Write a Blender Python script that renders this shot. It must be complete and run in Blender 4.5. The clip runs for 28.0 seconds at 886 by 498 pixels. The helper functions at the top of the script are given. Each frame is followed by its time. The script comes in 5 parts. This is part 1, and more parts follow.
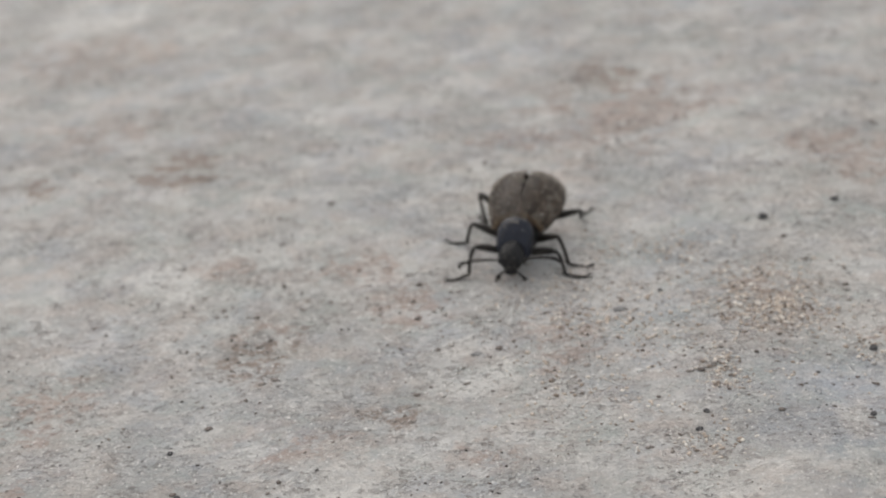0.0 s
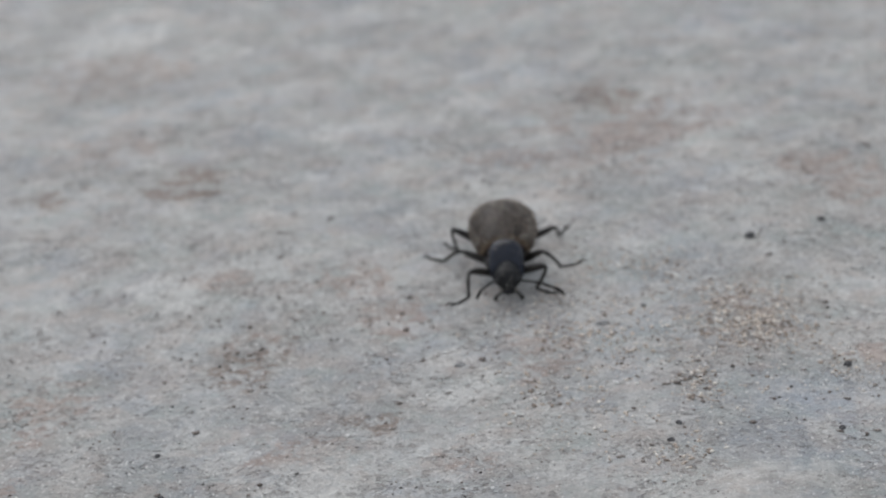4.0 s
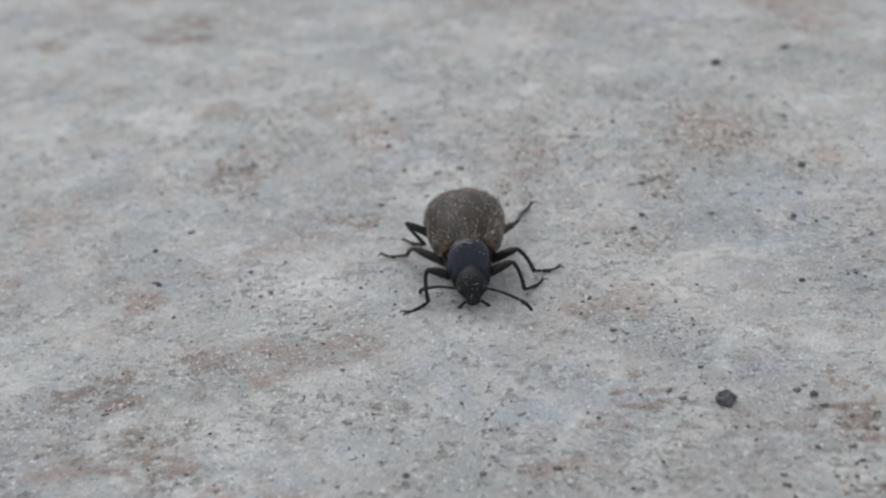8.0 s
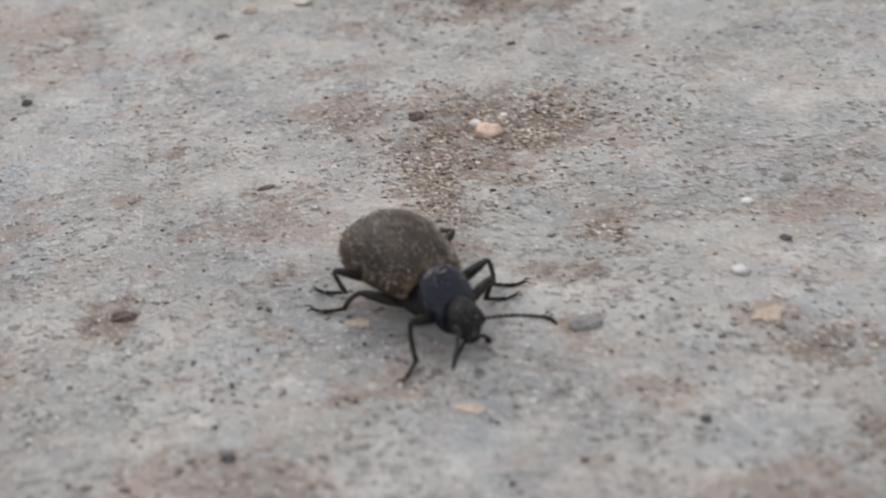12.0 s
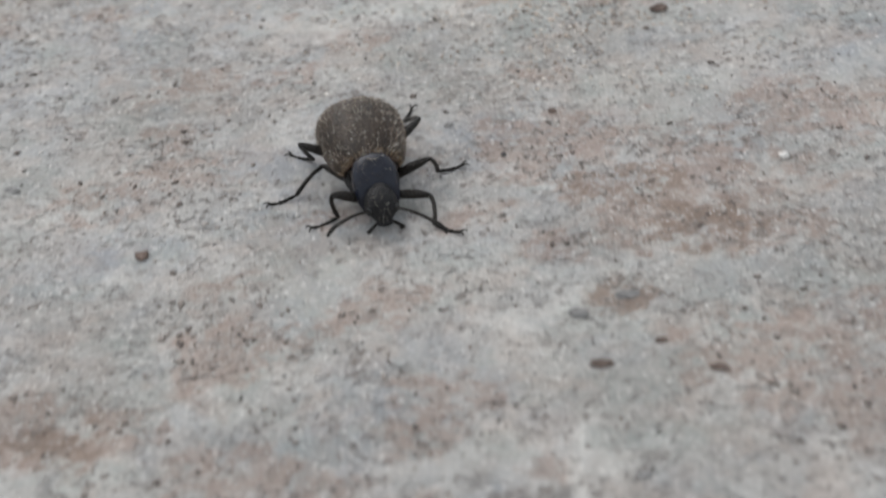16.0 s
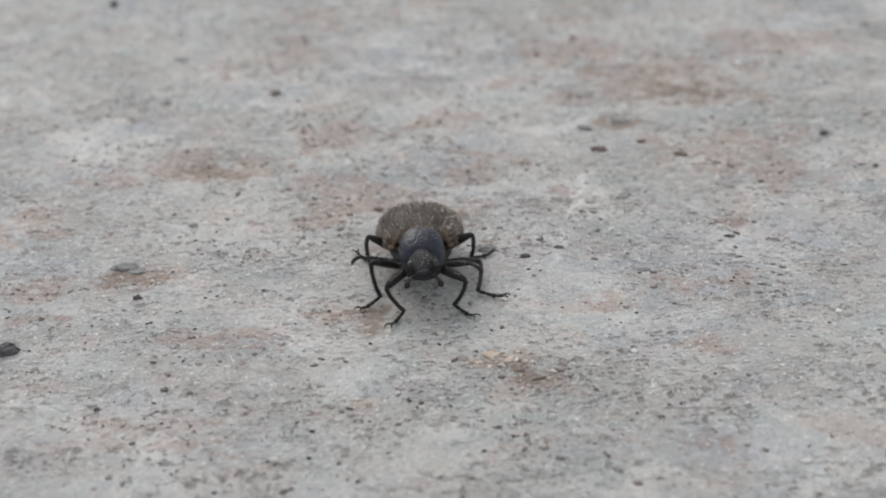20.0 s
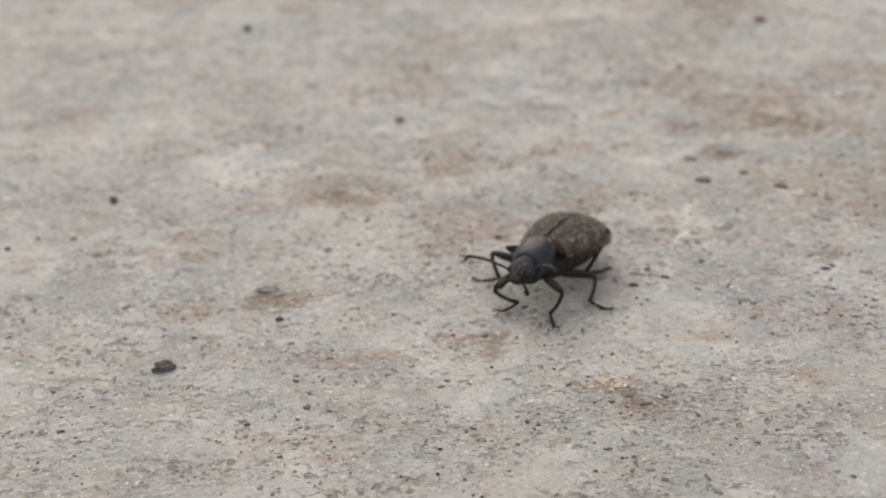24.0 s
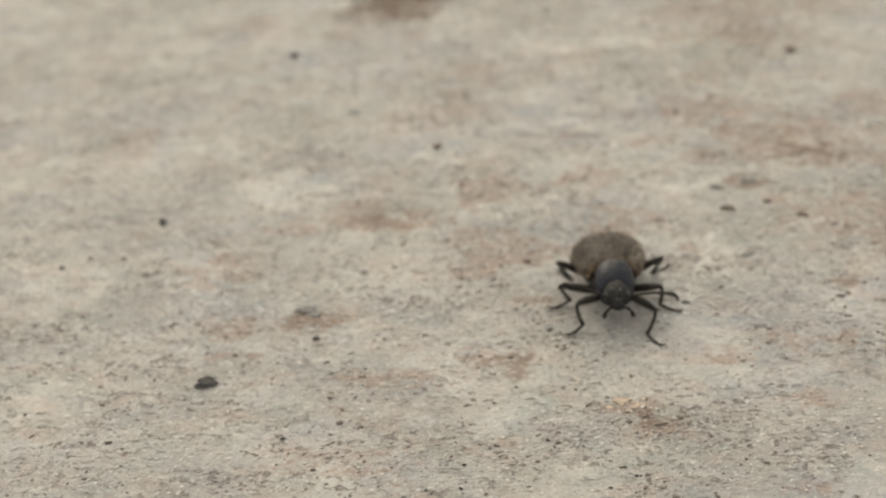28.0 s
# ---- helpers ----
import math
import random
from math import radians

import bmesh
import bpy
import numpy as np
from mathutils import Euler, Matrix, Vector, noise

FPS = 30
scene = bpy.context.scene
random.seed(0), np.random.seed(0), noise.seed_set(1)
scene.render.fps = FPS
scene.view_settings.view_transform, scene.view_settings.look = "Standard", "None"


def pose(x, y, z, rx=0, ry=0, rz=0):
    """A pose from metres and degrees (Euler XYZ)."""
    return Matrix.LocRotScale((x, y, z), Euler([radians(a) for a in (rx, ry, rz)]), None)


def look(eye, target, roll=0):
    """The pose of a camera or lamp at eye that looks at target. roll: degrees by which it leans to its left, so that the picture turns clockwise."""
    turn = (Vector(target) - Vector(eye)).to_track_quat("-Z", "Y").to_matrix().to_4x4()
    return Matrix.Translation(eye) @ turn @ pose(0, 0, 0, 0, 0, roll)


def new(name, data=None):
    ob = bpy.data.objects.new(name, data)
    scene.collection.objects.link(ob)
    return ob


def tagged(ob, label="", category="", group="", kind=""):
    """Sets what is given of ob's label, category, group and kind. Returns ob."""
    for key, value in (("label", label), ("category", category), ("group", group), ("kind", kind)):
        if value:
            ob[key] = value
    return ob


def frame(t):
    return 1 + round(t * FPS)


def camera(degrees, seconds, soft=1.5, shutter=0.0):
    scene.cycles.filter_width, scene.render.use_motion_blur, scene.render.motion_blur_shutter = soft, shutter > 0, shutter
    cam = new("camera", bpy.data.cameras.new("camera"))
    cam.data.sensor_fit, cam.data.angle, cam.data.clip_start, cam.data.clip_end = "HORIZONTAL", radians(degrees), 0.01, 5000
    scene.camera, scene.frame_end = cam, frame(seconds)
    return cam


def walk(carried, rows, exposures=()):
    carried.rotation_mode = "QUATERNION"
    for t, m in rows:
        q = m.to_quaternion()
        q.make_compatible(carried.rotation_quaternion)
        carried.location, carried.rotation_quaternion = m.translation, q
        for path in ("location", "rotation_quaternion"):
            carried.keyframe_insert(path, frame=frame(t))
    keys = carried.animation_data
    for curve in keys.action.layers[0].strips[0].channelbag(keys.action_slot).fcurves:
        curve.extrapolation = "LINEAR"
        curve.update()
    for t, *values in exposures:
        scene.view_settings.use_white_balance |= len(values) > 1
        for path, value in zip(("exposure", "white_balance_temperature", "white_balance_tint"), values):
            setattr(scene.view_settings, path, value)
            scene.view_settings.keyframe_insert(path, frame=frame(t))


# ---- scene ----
# ---- the camera and its way; all lengths of the plan are in centimetres ----
CM = 0.01
cam = camera(31.9, 28.0, soft=1.95, shutter=0.3)
cam.data.dof.use_dof = True
cam.data.dof.focus_distance = 0.076
cam.data.dof.aperture_fstop = 60.0
PATH = [
    (0, (0.006, -4.683, 4.518), (-0.602, 4.157, -0.118), -4.51),
    (0.5, (0.041, -4.513, 4.438), (-0.598, 4.346, -0.156), -4.59),
    (1, (-0.011, -4.523, 4.438), (-0.671, 4.392, -0.045), -4.54),
    (1.5, (0.007, -4.584, 4.513), (-0.715, 4.352, 0.082), -4.67),
    (2, (0.098, -4.595, 4.526), (-0.677, 4.314, 0.051), -4.78),
    (2.5, (0.179, -4.692, 4.526), (-0.632, 4.248, 0.119), -4.47),
    (3, (0.295, -4.762, 4.501), (-0.594, 4.156, 0.064), -4.69),
    (3.5, (0.305, -4.831, 4.521), (-0.580, 4.067, 0.044), -4.57),
    (5.5, (0.551, -5.044, 4.599), (-0.364, 3.850, 0.121), -4.77),
    (6, (0.485, -4.917, 4.526), (-0.419, 3.891, -0.121), -4.72),
    (6.5, (0.427, -5.036, 4.416), (-0.465, 3.754, -0.267), -4.56),
    (7, (0.498, -5.135, 4.325), (-0.451, 3.635, -0.384), -4.94),
    (7.5, (0.498, -5.335, 4.330), (-0.454, 3.386, -0.470), -5.12),
    (8, (0.513, -5.756, 4.127), (-0.407, 2.957, -0.692), -5.20),
    (8.5, (0.385, -5.991, 4.021), (-0.488, 2.678, -0.887), -5.06),
    (9, (0.383, -6.168, 3.925), (-0.542, 2.492, -0.991), -5.22),
    (9.5, (0.401, -6.780, 3.746), (-0.493, 1.806, -1.301), -4.95),
    (10, (0.618, -7.179, 3.752), (-0.019, 1.365, -1.405), -4.72),
    (10.5, (0.953, -7.679, 3.747), (0.523, 0.802, -1.534), -4.47),
    (11, (1.132, -8.519, 3.531), (0.897, -0.084, -1.836), -4.16),
    (11.5, (1.209, -8.873, 3.668), (1.181, -0.463, -1.742), -3.94),
    (12, (1.413, -9.541, 3.833), (1.473, -1.127, -1.570), -3.90),
    (12.5, (1.830, -10.337, 3.892), (2.056, -2.019, -1.655), -3.94),
    (14.5, (3.407, -13.381, 4.353), (3.064, -5.272, -1.489), -6.26),
    (15, (3.625, -14.270, 4.334), (3.428, -6.240, -1.622), -5.66),
    (15.5, (3.895, -14.828, 4.541), (3.655, -6.926, -1.583), -6.39),
    (16, (3.804, -16.358, 4.375), (3.664, -8.433, -1.722), -5.82),
    (16.5, (3.984, -17.400, 4.078), (3.736, -9.197, -1.636), -5.54),
    (17, (3.575, -18.064, 3.783), (3.297, -9.602, -1.538), -4.56),
    (17.5, (3.358, -18.764, 3.597), (2.965, -10.245, -1.625), -3.20),
    (18, (3.452, -19.465, 3.519), (3.405, -10.924, -1.681), -1.92),
    (18.5, (3.564, -20.413, 3.609), (3.400, -11.893, -1.624), -2.17),
    (19, (3.324, -20.567, 3.988), (3.370, -11.764, -0.756), -1.68),
    (19.5, (3.438, -20.105, 3.885), (3.410, -11.192, -0.650), -1.50),
    (20, (3.513, -20.071, 3.804), (3.373, -11.210, -0.829), -1.62),
    (20.5, (3.474, -20.128, 3.893), (3.320, -11.289, -0.781), -1.74),
    (22.5, (3.251, -20.614, 4.281), (3.071, -11.822, -0.481), -1.18),
    (23, (3.129, -20.753, 4.434), (2.592, -11.962, -0.301), -2.04),
    (23.5, (3.282, -20.690, 4.343), (2.561, -11.941, -0.446), -2.58),
    (24, (3.434, -20.572, 4.390), (2.659, -11.801, -0.350), -2.79),
    (24.5, (3.460, -20.713, 4.485), (2.560, -11.952, -0.252), -2.95),
    (25, (3.596, -20.832, 4.457), (2.610, -12.048, -0.219), -3.02),
    (25.5, (3.569, -20.699, 4.392), (2.606, -11.915, -0.290), -2.93),
    (26, (3.570, -20.361, 4.200), (2.574, -11.565, -0.452), -2.76),
    (26.5, (3.636, -20.134, 4.124), (2.621, -11.357, -0.559), -2.82),
    (27, (3.769, -20.327, 4.379), (2.713, -11.514, -0.227), -3.08),
    (27.5, (3.768, -20.808, 4.698), (2.773, -11.976, 0.115), -2.88),
    (28, (3.617, -20.901, 4.650), (2.487, -12.124, -0.005), -3.30),
]
LIGHT = [
    (0.0, -0.03, 6550, 11), (3.0, -0.14, 6130, 10), (3.5, -0.17, 6090, 10), (5.5, -0.21, 6060, 10), (6.0, -0.21, 6050, 10), (8.0, -0.03, 6050, 9), (9.0, -0.04, 6130, 10), (10.0, -0.03, 6240, 10), (11.0, 0.04, 6330, 10), (12.0, 0.03, 6400, 12),
    (15.0, 0.01, 6310, 10), (16.0, 0.02, 6310, 10), (17.0, 0.02, 6330, 10), (18.0, -0.02, 6270, 10), (20.0, 0.08, 6270, 10), (20.5, 0.12, 6300, 10), (22.5, 0.22, 6750, 9), (23.0, 0.22, 6750, 9), (24.0, 0.12, 6900, 11), (25.0, 0.02, 6800, 10), (26.0, 0.05, 6600, 10), (26.5, 0.09, 6800, 11), (27.0, 0.13, 6920, 10), (28.0, 0.12, 7680, 8),
]


def place(v):
    return (v[0] * CM, v[1] * CM, v[2] * CM)


walk(cam, [(t, look(place(eye), place(target), roll)) for t, eye, target, roll in PATH], LIGHT)

# ---- light: an overcast sky ----
world = bpy.data.worlds.new("overcast")
scene.world = world
world.use_nodes = True
wn, wl = world.node_tree.nodes, world.node_tree.links
sky = wn.new("ShaderNodeTexSky")
sky.sky_type = "NISHITA"
sky.sun_disc = False
sky.sun_elevation, sky.sun_rotation = radians(45), radians(-28)
sky.air_density, sky.dust_density = 1.0, 4.0
wn["Background"].inputs["Strength"].default_value = 0.111
veil = wn.new("ShaderNodeMixRGB")
veil.inputs["Fac"].default_value = 0.72
veil.inputs["Color2"].default_value = (8.4, 8.5, 8.6, 1)
wl.new(sky.outputs["Color"], veil.inputs["Color1"])
wl.new(veil.outputs["Color"], wn["Background"].inputs["Color"])
sun_data = bpy.data.lights.new("sun", "SUN")
sun_data.energy, sun_data.angle, sun_data.color = 1.25, radians(40), (1.0, 0.97, 0.93)
sun = new("sun", sun_data)
sun.matrix_basis = look((-0.08, 0.15, 0.17), (0, 0, 0))


# ---- materials ----
def material(name, rough=0.6, metal=0.0):
    m = bpy.data.materials.new(name)
    m.use_nodes = True
    n, l = m.node_tree.nodes, m.node_tree.links
    b = n["Principled BSDF"]
    b.inputs["Roughness"].default_value, b.inputs["Metallic"].default_value = rough, metal
    return m, n, l, b


def noise_node(n, l, co, scale, detail=4.0, rough=0.6):
    t = n.new("ShaderNodeTexNoise")
    t.inputs["Scale"].default_value, t.inputs["Detail"].default_value, t.inputs["Roughness"].default_value = scale, detail, rough
    l.new(co, t.inputs["Vector"])
    return t.outputs["Fac"]


def ramp(n, l, fac, stops):
    r = n.new("ShaderNodeValToRGB")
    while len(r.color_ramp.elements) < len(stops):
        r.color_ramp.elements.new(0.5)
    for e, (p, c) in zip(r.color_ramp.elements, stops):
        e.position, e.color = p, (*c, 1) if isinstance(c, tuple) else (c, c, c, 1)
    l.new(fac, r.inputs["Fac"])
    return r.outputs["Color"]


def mix(n, l, fac, a, b, kind="MIX"):
    x = n.new("ShaderNodeMixRGB")
    x.blend_type = kind
    for k, v in (("Fac", fac), ("Color1", a), ("Color2", b)):
        if isinstance(v, (int, float)):
            x.inputs[k].default_value = v if k == "Fac" else (v, v, v, 1)
        elif isinstance(v, tuple):
            x.inputs[k].default_value = (*v, 1)
        else:
            l.new(v, x.inputs[k])
    return x.outputs["Color"]


def times(n, l, a, b, op="MULTIPLY"):
    x = n.new("ShaderNodeMath")
    x.operation = op
    for k, v in enumerate((a, b)):
        if isinstance(v, (int, float)):
            x.inputs[k].default_value = v
        else:
            l.new(v, x.inputs[k])
    return x.outputs[0]


def bump(n, l, b, height, strength, distance):
    u = n.new("ShaderNodeBump")
    u.inputs["Strength"].default_value, u.inputs["Distance"].default_value = strength, distance
    l.new(height, u.inputs["Height"])
    l.new(u.outputs["Normal"], b.inputs["Normal"])


def concrete():
    m, n, l, b = material("weathered_concrete", 0.66)
    co = n.new("ShaderNodeTexCoord").outputs["Object"]

    def drawn_out(sx, turn):
        """The slab's own grid, drawn out along the trowel's strokes."""
        mp = n.new("ShaderNodeMapping")
        mp.inputs["Scale"].default_value = (sx, 1.0, 1.0)
        mp.inputs["Rotation"].default_value = (0, 0, radians(turn))
        l.new(co, mp.inputs["Vector"])
        return mp.outputs["Vector"]

    st, mq = drawn_out(0.78, -6), drawn_out(0.62, -5)
    broad = noise_node(n, l, co, 75, 5, 0.6)
    cells = noise_node(n, l, co, 210, 7, 0.66)
    hue = noise_node(n, l, st, 170, 6, 0.62)
    mid = noise_node(n, l, st, 300, 8, 0.72)
    pale = noise_node(n, l, co, 360, 7, 0.7)
    mid2 = noise_node(n, l, co, 420, 7, 0.72)
    flake = noise_node(n, l, st, 820, 7, 0.72)
    flake2 = noise_node(n, l, st, 1050, 6, 0.7)
    fine = noise_node(n, l, st, 1700, 5, 0.68)
    pit = noise_node(n, l, mq, 1500, 6, 0.70)
    pit2 = noise_node(n, l, mq, 2900, 4, 0.66)
    salt = noise_node(n, l, co, 3900, 3, 0.6)
    pepper = noise_node(n, l, co, 3300, 3, 0.62)
    grain = noise_node(n, l, co, 4300, 5, 0.7)
    zone = ramp(n, l, noise_node(n, l, co, 115, 5, 0.6), [(0.40, 0.55), (0.60, 1.2)])
    drift = ramp(n, l, noise_node(n, l, mq, 260, 5, 0.66), [(0.42, 0.12), (0.56, 1.0)])
    at = n.new("ShaderNodeAttribute")
    at.attribute_name = "stain"
    sep = n.new("ShaderNodeSeparateColor")
    l.new(at.outputs["Color"], sep.inputs["Color"])
    # the skin of the slab is whole where the walk begins and worn off further along
    lane = n.new("ShaderNodeSeparateXYZ")
    l.new(co, lane.inputs[0])
    worn = n.new("ShaderNodeMapRange")
    worn.interpolation_type = "SMOOTHSTEP"
    for k, v in (("From Min", 0.015), ("From Max", -0.055), ("To Min", 0.60), ("To Max", 0.90)):
        worn.inputs[k].default_value = v
    l.new(lane.outputs["Y"], worn.inputs["Value"])
    wear = worn.outputs[0]
    even = times(n, l, 1.0, times(n, l, wear, 0.4), "SUBTRACT")
    calm = times(n, l, 1.0, times(n, l, at.outputs["Alpha"], 0.7), "SUBTRACT")
    # cement, from cool to sandy to a greenish grey
    col = ramp(n, l, broad, [(0.36, (0.345, 0.362, 0.382)), (0.44, (0.405, 0.412, 0.405)), (0.54, (0.452, 0.442, 0.415)), (0.64, (0.392, 0.412, 0.388))])
    col = mix(n, l, times(n, l, at.outputs["Alpha"], 0.75), col, (0.352, 0.367, 0.374))
    col = mix(n, l, times(n, l, ramp(n, l, hue, [(0.40, 0.0), (0.60, 1.0)]), 0.42), col, (0.452, 0.415, 0.372))
    # small clouds of rosy sand, lichen grey and bluish cement
    col = mix(n, l, times(n, l, ramp(n, l, noise_node(n, l, st, 400, 6, 0.66), [(0.50, 0.0), (0.58, 1.0)]), times(n, l, calm, 0.55)), col, (0.475, 0.412, 0.362))
    col = mix(n, l, times(n, l, ramp(n, l, noise_node(n, l, mq, 310, 6, 0.66), [(0.50, 0.0), (0.60, 1.0)]), 0.45), col, (0.372, 0.402, 0.372))
    col = mix(n, l, times(n, l, ramp(n, l, noise_node(n, l, co, 250, 5, 0.62), [(0.52, 0.0), (0.62, 1.0)]), times(n, l, even, 0.45)), col, (0.352, 0.372, 0.400))
    col = mix(n, l, times(n, l, even, 0.42), col, ramp(n, l, cells, [(0.36, 0.74), (0.5, 1.0), (0.64, 1.24)]), "MULTIPLY")
    col = mix(n, l, times(n, l, times(n, l, ramp(n, l, mid, [(0.50, 0.0), (0.62, 1.0)]), 0.40), calm), col, (0.385, 0.318, 0.278))
    col = mix(n, l, times(n, l, ramp(n, l, pale, [(0.51, 0.0), (0.61, 1.0)]), times(n, l, even, 0.70)), col, (0.61, 0.592, 0.55))
    col = mix(n, l, times(n, l, times(n, l, ramp(n, l, mid2, [(0.58, 0.0), (0.67, 1.0)]), 0.40), calm), col, (0.235, 0.213, 0.195))
    col = mix(n, l, times(n, l, ramp(n, l, flake2, [(0.55, 0.0), (0.60, 1.0)]), times(n, l, zone, 0.52)), col, (0.60, 0.585, 0.55))
    col = mix(n, l, times(n, l, times(n, l, ramp(n, l, flake, [(0.555, 0.0), (0.605, 1.0)]), times(n, l, drift, 0.50)), calm), col, (0.255, 0.225, 0.205))
    # stains that lie on the slab, broken up by its grain
    clump = noise_node(n, l, st, 800, 6, 0.7)

    def patch(kind, amount, tint, colour, cover):
        rough = times(n, l, times(n, l, clump, 4.6), times(n, l, fine, 3.0), "ADD")
        level = times(n, l, times(n, l, times(n, l, kind, 1.35), rough, "ADD"), 4.28, "SUBTRACT")
        soft = n.new("ShaderNodeMapRange")
        soft.inputs["From Min"].default_value, soft.inputs["From Max"].default_value = -0.25, 0.35
        l.new(level, soft.inputs["Value"])
        edge = ramp(n, l, kind, [(0.0, 0.0), (0.22, 1.0)])
        whole = times(n, l, times(n, l, soft.outputs[0], 0.95 - cover), times(n, l, kind, cover), "ADD")
        return mix(n, l, times(n, l, times(n, l, whole, edge), amount), colour, tint)

    col = patch(sep.outputs["Red"], 0.72, (0.352, 0.262, 0.216), col, 0.10)
    col = patch(sep.outputs["Green"], 0.92, (0.235, 0.172, 0.132), col, 0.12)
    col = patch(sep.outputs["Blue"], 0.80, (0.62, 0.606, 0.565), col, 0.25)
    # crumbling pits in drifts, inner shade and lit pale edges painted into the colour
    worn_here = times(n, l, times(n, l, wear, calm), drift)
    lit_lips = times(n, l, ramp(n, l, pit, [(0.53, 0.0), (0.565, 1.0)]), worn_here)
    col = mix(n, l, times(n, l, lit_lips, 0.36), col, (0.57, 0.55, 0.52))
    shaded_floors = times(n, l, ramp(n, l, pit, [(0.583, 0.0), (0.617, 1.0)]), worn_here)
    col = mix(n, l, times(n, l, shaded_floors, 0.50), col, (0.205, 0.172, 0.150))
    # single broken-out pits: shade painted inside, a pale broken edge painted as lit
    shake = n.new("ShaderNodeTexNoise")
    shake.inputs["Scale"].default_value, shake.inputs["Detail"].default_value = 2400, 3
    l.new(co, shake.inputs["Vector"])
    bent = n.new("ShaderNodeVectorMath")
    bent.operation = "MULTIPLY_ADD"
    bent.inputs[1].default_value = (0.0007, 0.0004, 0.0004)
    l.new(shake.outputs["Color"], bent.inputs[0])
    l.new(co, bent.inputs[2])

    def chipped(scale, rare, reach):
        cell = n.new("ShaderNodeTexVoronoi")
        cell.inputs["Scale"].default_value = scale
        l.new(bent.outputs[0], cell.inputs["Vector"])
        pick = n.new("ShaderNodeSeparateColor")
        l.new(cell.outputs["Color"], pick.inputs["Color"])
        size = ramp(n, l, pick.outputs["Red"], [(rare, 0.0), (1.0, reach)])
        return times(n, l, size, cell.outputs["Distance"], "SUBTRACT")

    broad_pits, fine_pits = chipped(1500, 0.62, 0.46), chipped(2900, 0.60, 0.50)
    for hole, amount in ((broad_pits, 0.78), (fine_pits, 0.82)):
        lit_rims = times(n, l, ramp(n, l, times(n, l, hole, 0.14, "ADD"), [(0.0, 0.0), (0.07, 1.0)]), worn_here)
        col = mix(n, l, times(n, l, lit_rims, 0.30), col, (0.55, 0.525, 0.49))
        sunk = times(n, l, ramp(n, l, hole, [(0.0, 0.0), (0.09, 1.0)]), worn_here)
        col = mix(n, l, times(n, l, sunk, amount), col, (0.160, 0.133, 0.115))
        shaded_floors = times(n, l, shaded_floors, sunk, "MAXIMUM")
    # small pits, their shade painted in as a dark brown
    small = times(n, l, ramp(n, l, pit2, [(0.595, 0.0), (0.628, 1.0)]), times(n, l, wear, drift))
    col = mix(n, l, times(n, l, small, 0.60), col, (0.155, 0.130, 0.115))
    # grains of dark and pale sand bound in the cement
    col = mix(n, l, times(n, l, ramp(n, l, fine, [(0.600, 0.0), (0.640, 1.0)]), times(n, l, zone, 0.55)), col, (0.17, 0.148, 0.135))
    col = mix(n, l, times(n, l, ramp(n, l, pepper, [(0.645, 0.0), (0.690, 1.0)]), times(n, l, zone, 0.70)), col, (0.09, 0.080, 0.074))
    col = mix(n, l, times(n, l, ramp(n, l, salt, [(0.625, 0.0), (0.665, 1.0)]), times(n, l, zone, 0.85)), col, (0.76, 0.74, 0.70))
    col = mix(n, l, 0.40, col, ramp(n, l, grain, [(0.3, 0.62), (0.7, 1.45)]), "MULTIPLY")
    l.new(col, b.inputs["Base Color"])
    b.inputs["Specular IOR Level"].default_value = 0.45
    deep = times(n, l, times(n, l, shaded_floors, 0.40), times(n, l, small, 0.25), "ADD")
    hollow = times(n, l, mix(n, l, 0.4, mix(n, l, 0.5, mid2, fine), grain), deep, "SUBTRACT")
    bump(n, l, b, times(n, l, times(n, l, hollow, 0.5, "SUBTRACT"), zone), 1.0, 0.00060)
    return m


def stone_stuff(name, dark, light, rough=0.8, scale=1800):
    m, n, l, b = material(name, rough)
    co = n.new("ShaderNodeTexCoord").outputs["Object"]
    f = noise_node(n, l, co, scale, 5, 0.65)
    col = ramp(n, l, f, [(0.3, dark), (0.7, light)])
    info = n.new("ShaderNodeObjectInfo")
    col = mix(n, l, 0.35, col, ramp(n, l, info.outputs["Random"], [(0.0, 0.6), (1.0, 1.3)]), "MULTIPLY")
    l.new(col, b.inputs["Base Color"])
    bump(n, l, b, f, 0.7, 0.0002)
    return m


def chitin(name, dark, light, rough, scale=9000, pits=0.8, spec=0.5):
    m, n, l, b = material(name, rough)
    co = n.new("ShaderNodeTexCoord").outputs["Object"]
    v = n.new("ShaderNodeTexVoronoi")
    v.inputs["Scale"].default_value = scale
    l.new(co, v.inputs["Vector"])
    f = noise_node(n, l, co, 1400, 4)
    l.new(ramp(n, l, f, [(0.3, dark), (0.72, light)]), b.inputs["Base Color"])
    b.inputs["Specular IOR Level"].default_value = spec
    bump(n, l, b, v.outputs["Distance"], pits, 0.00008)
    return m


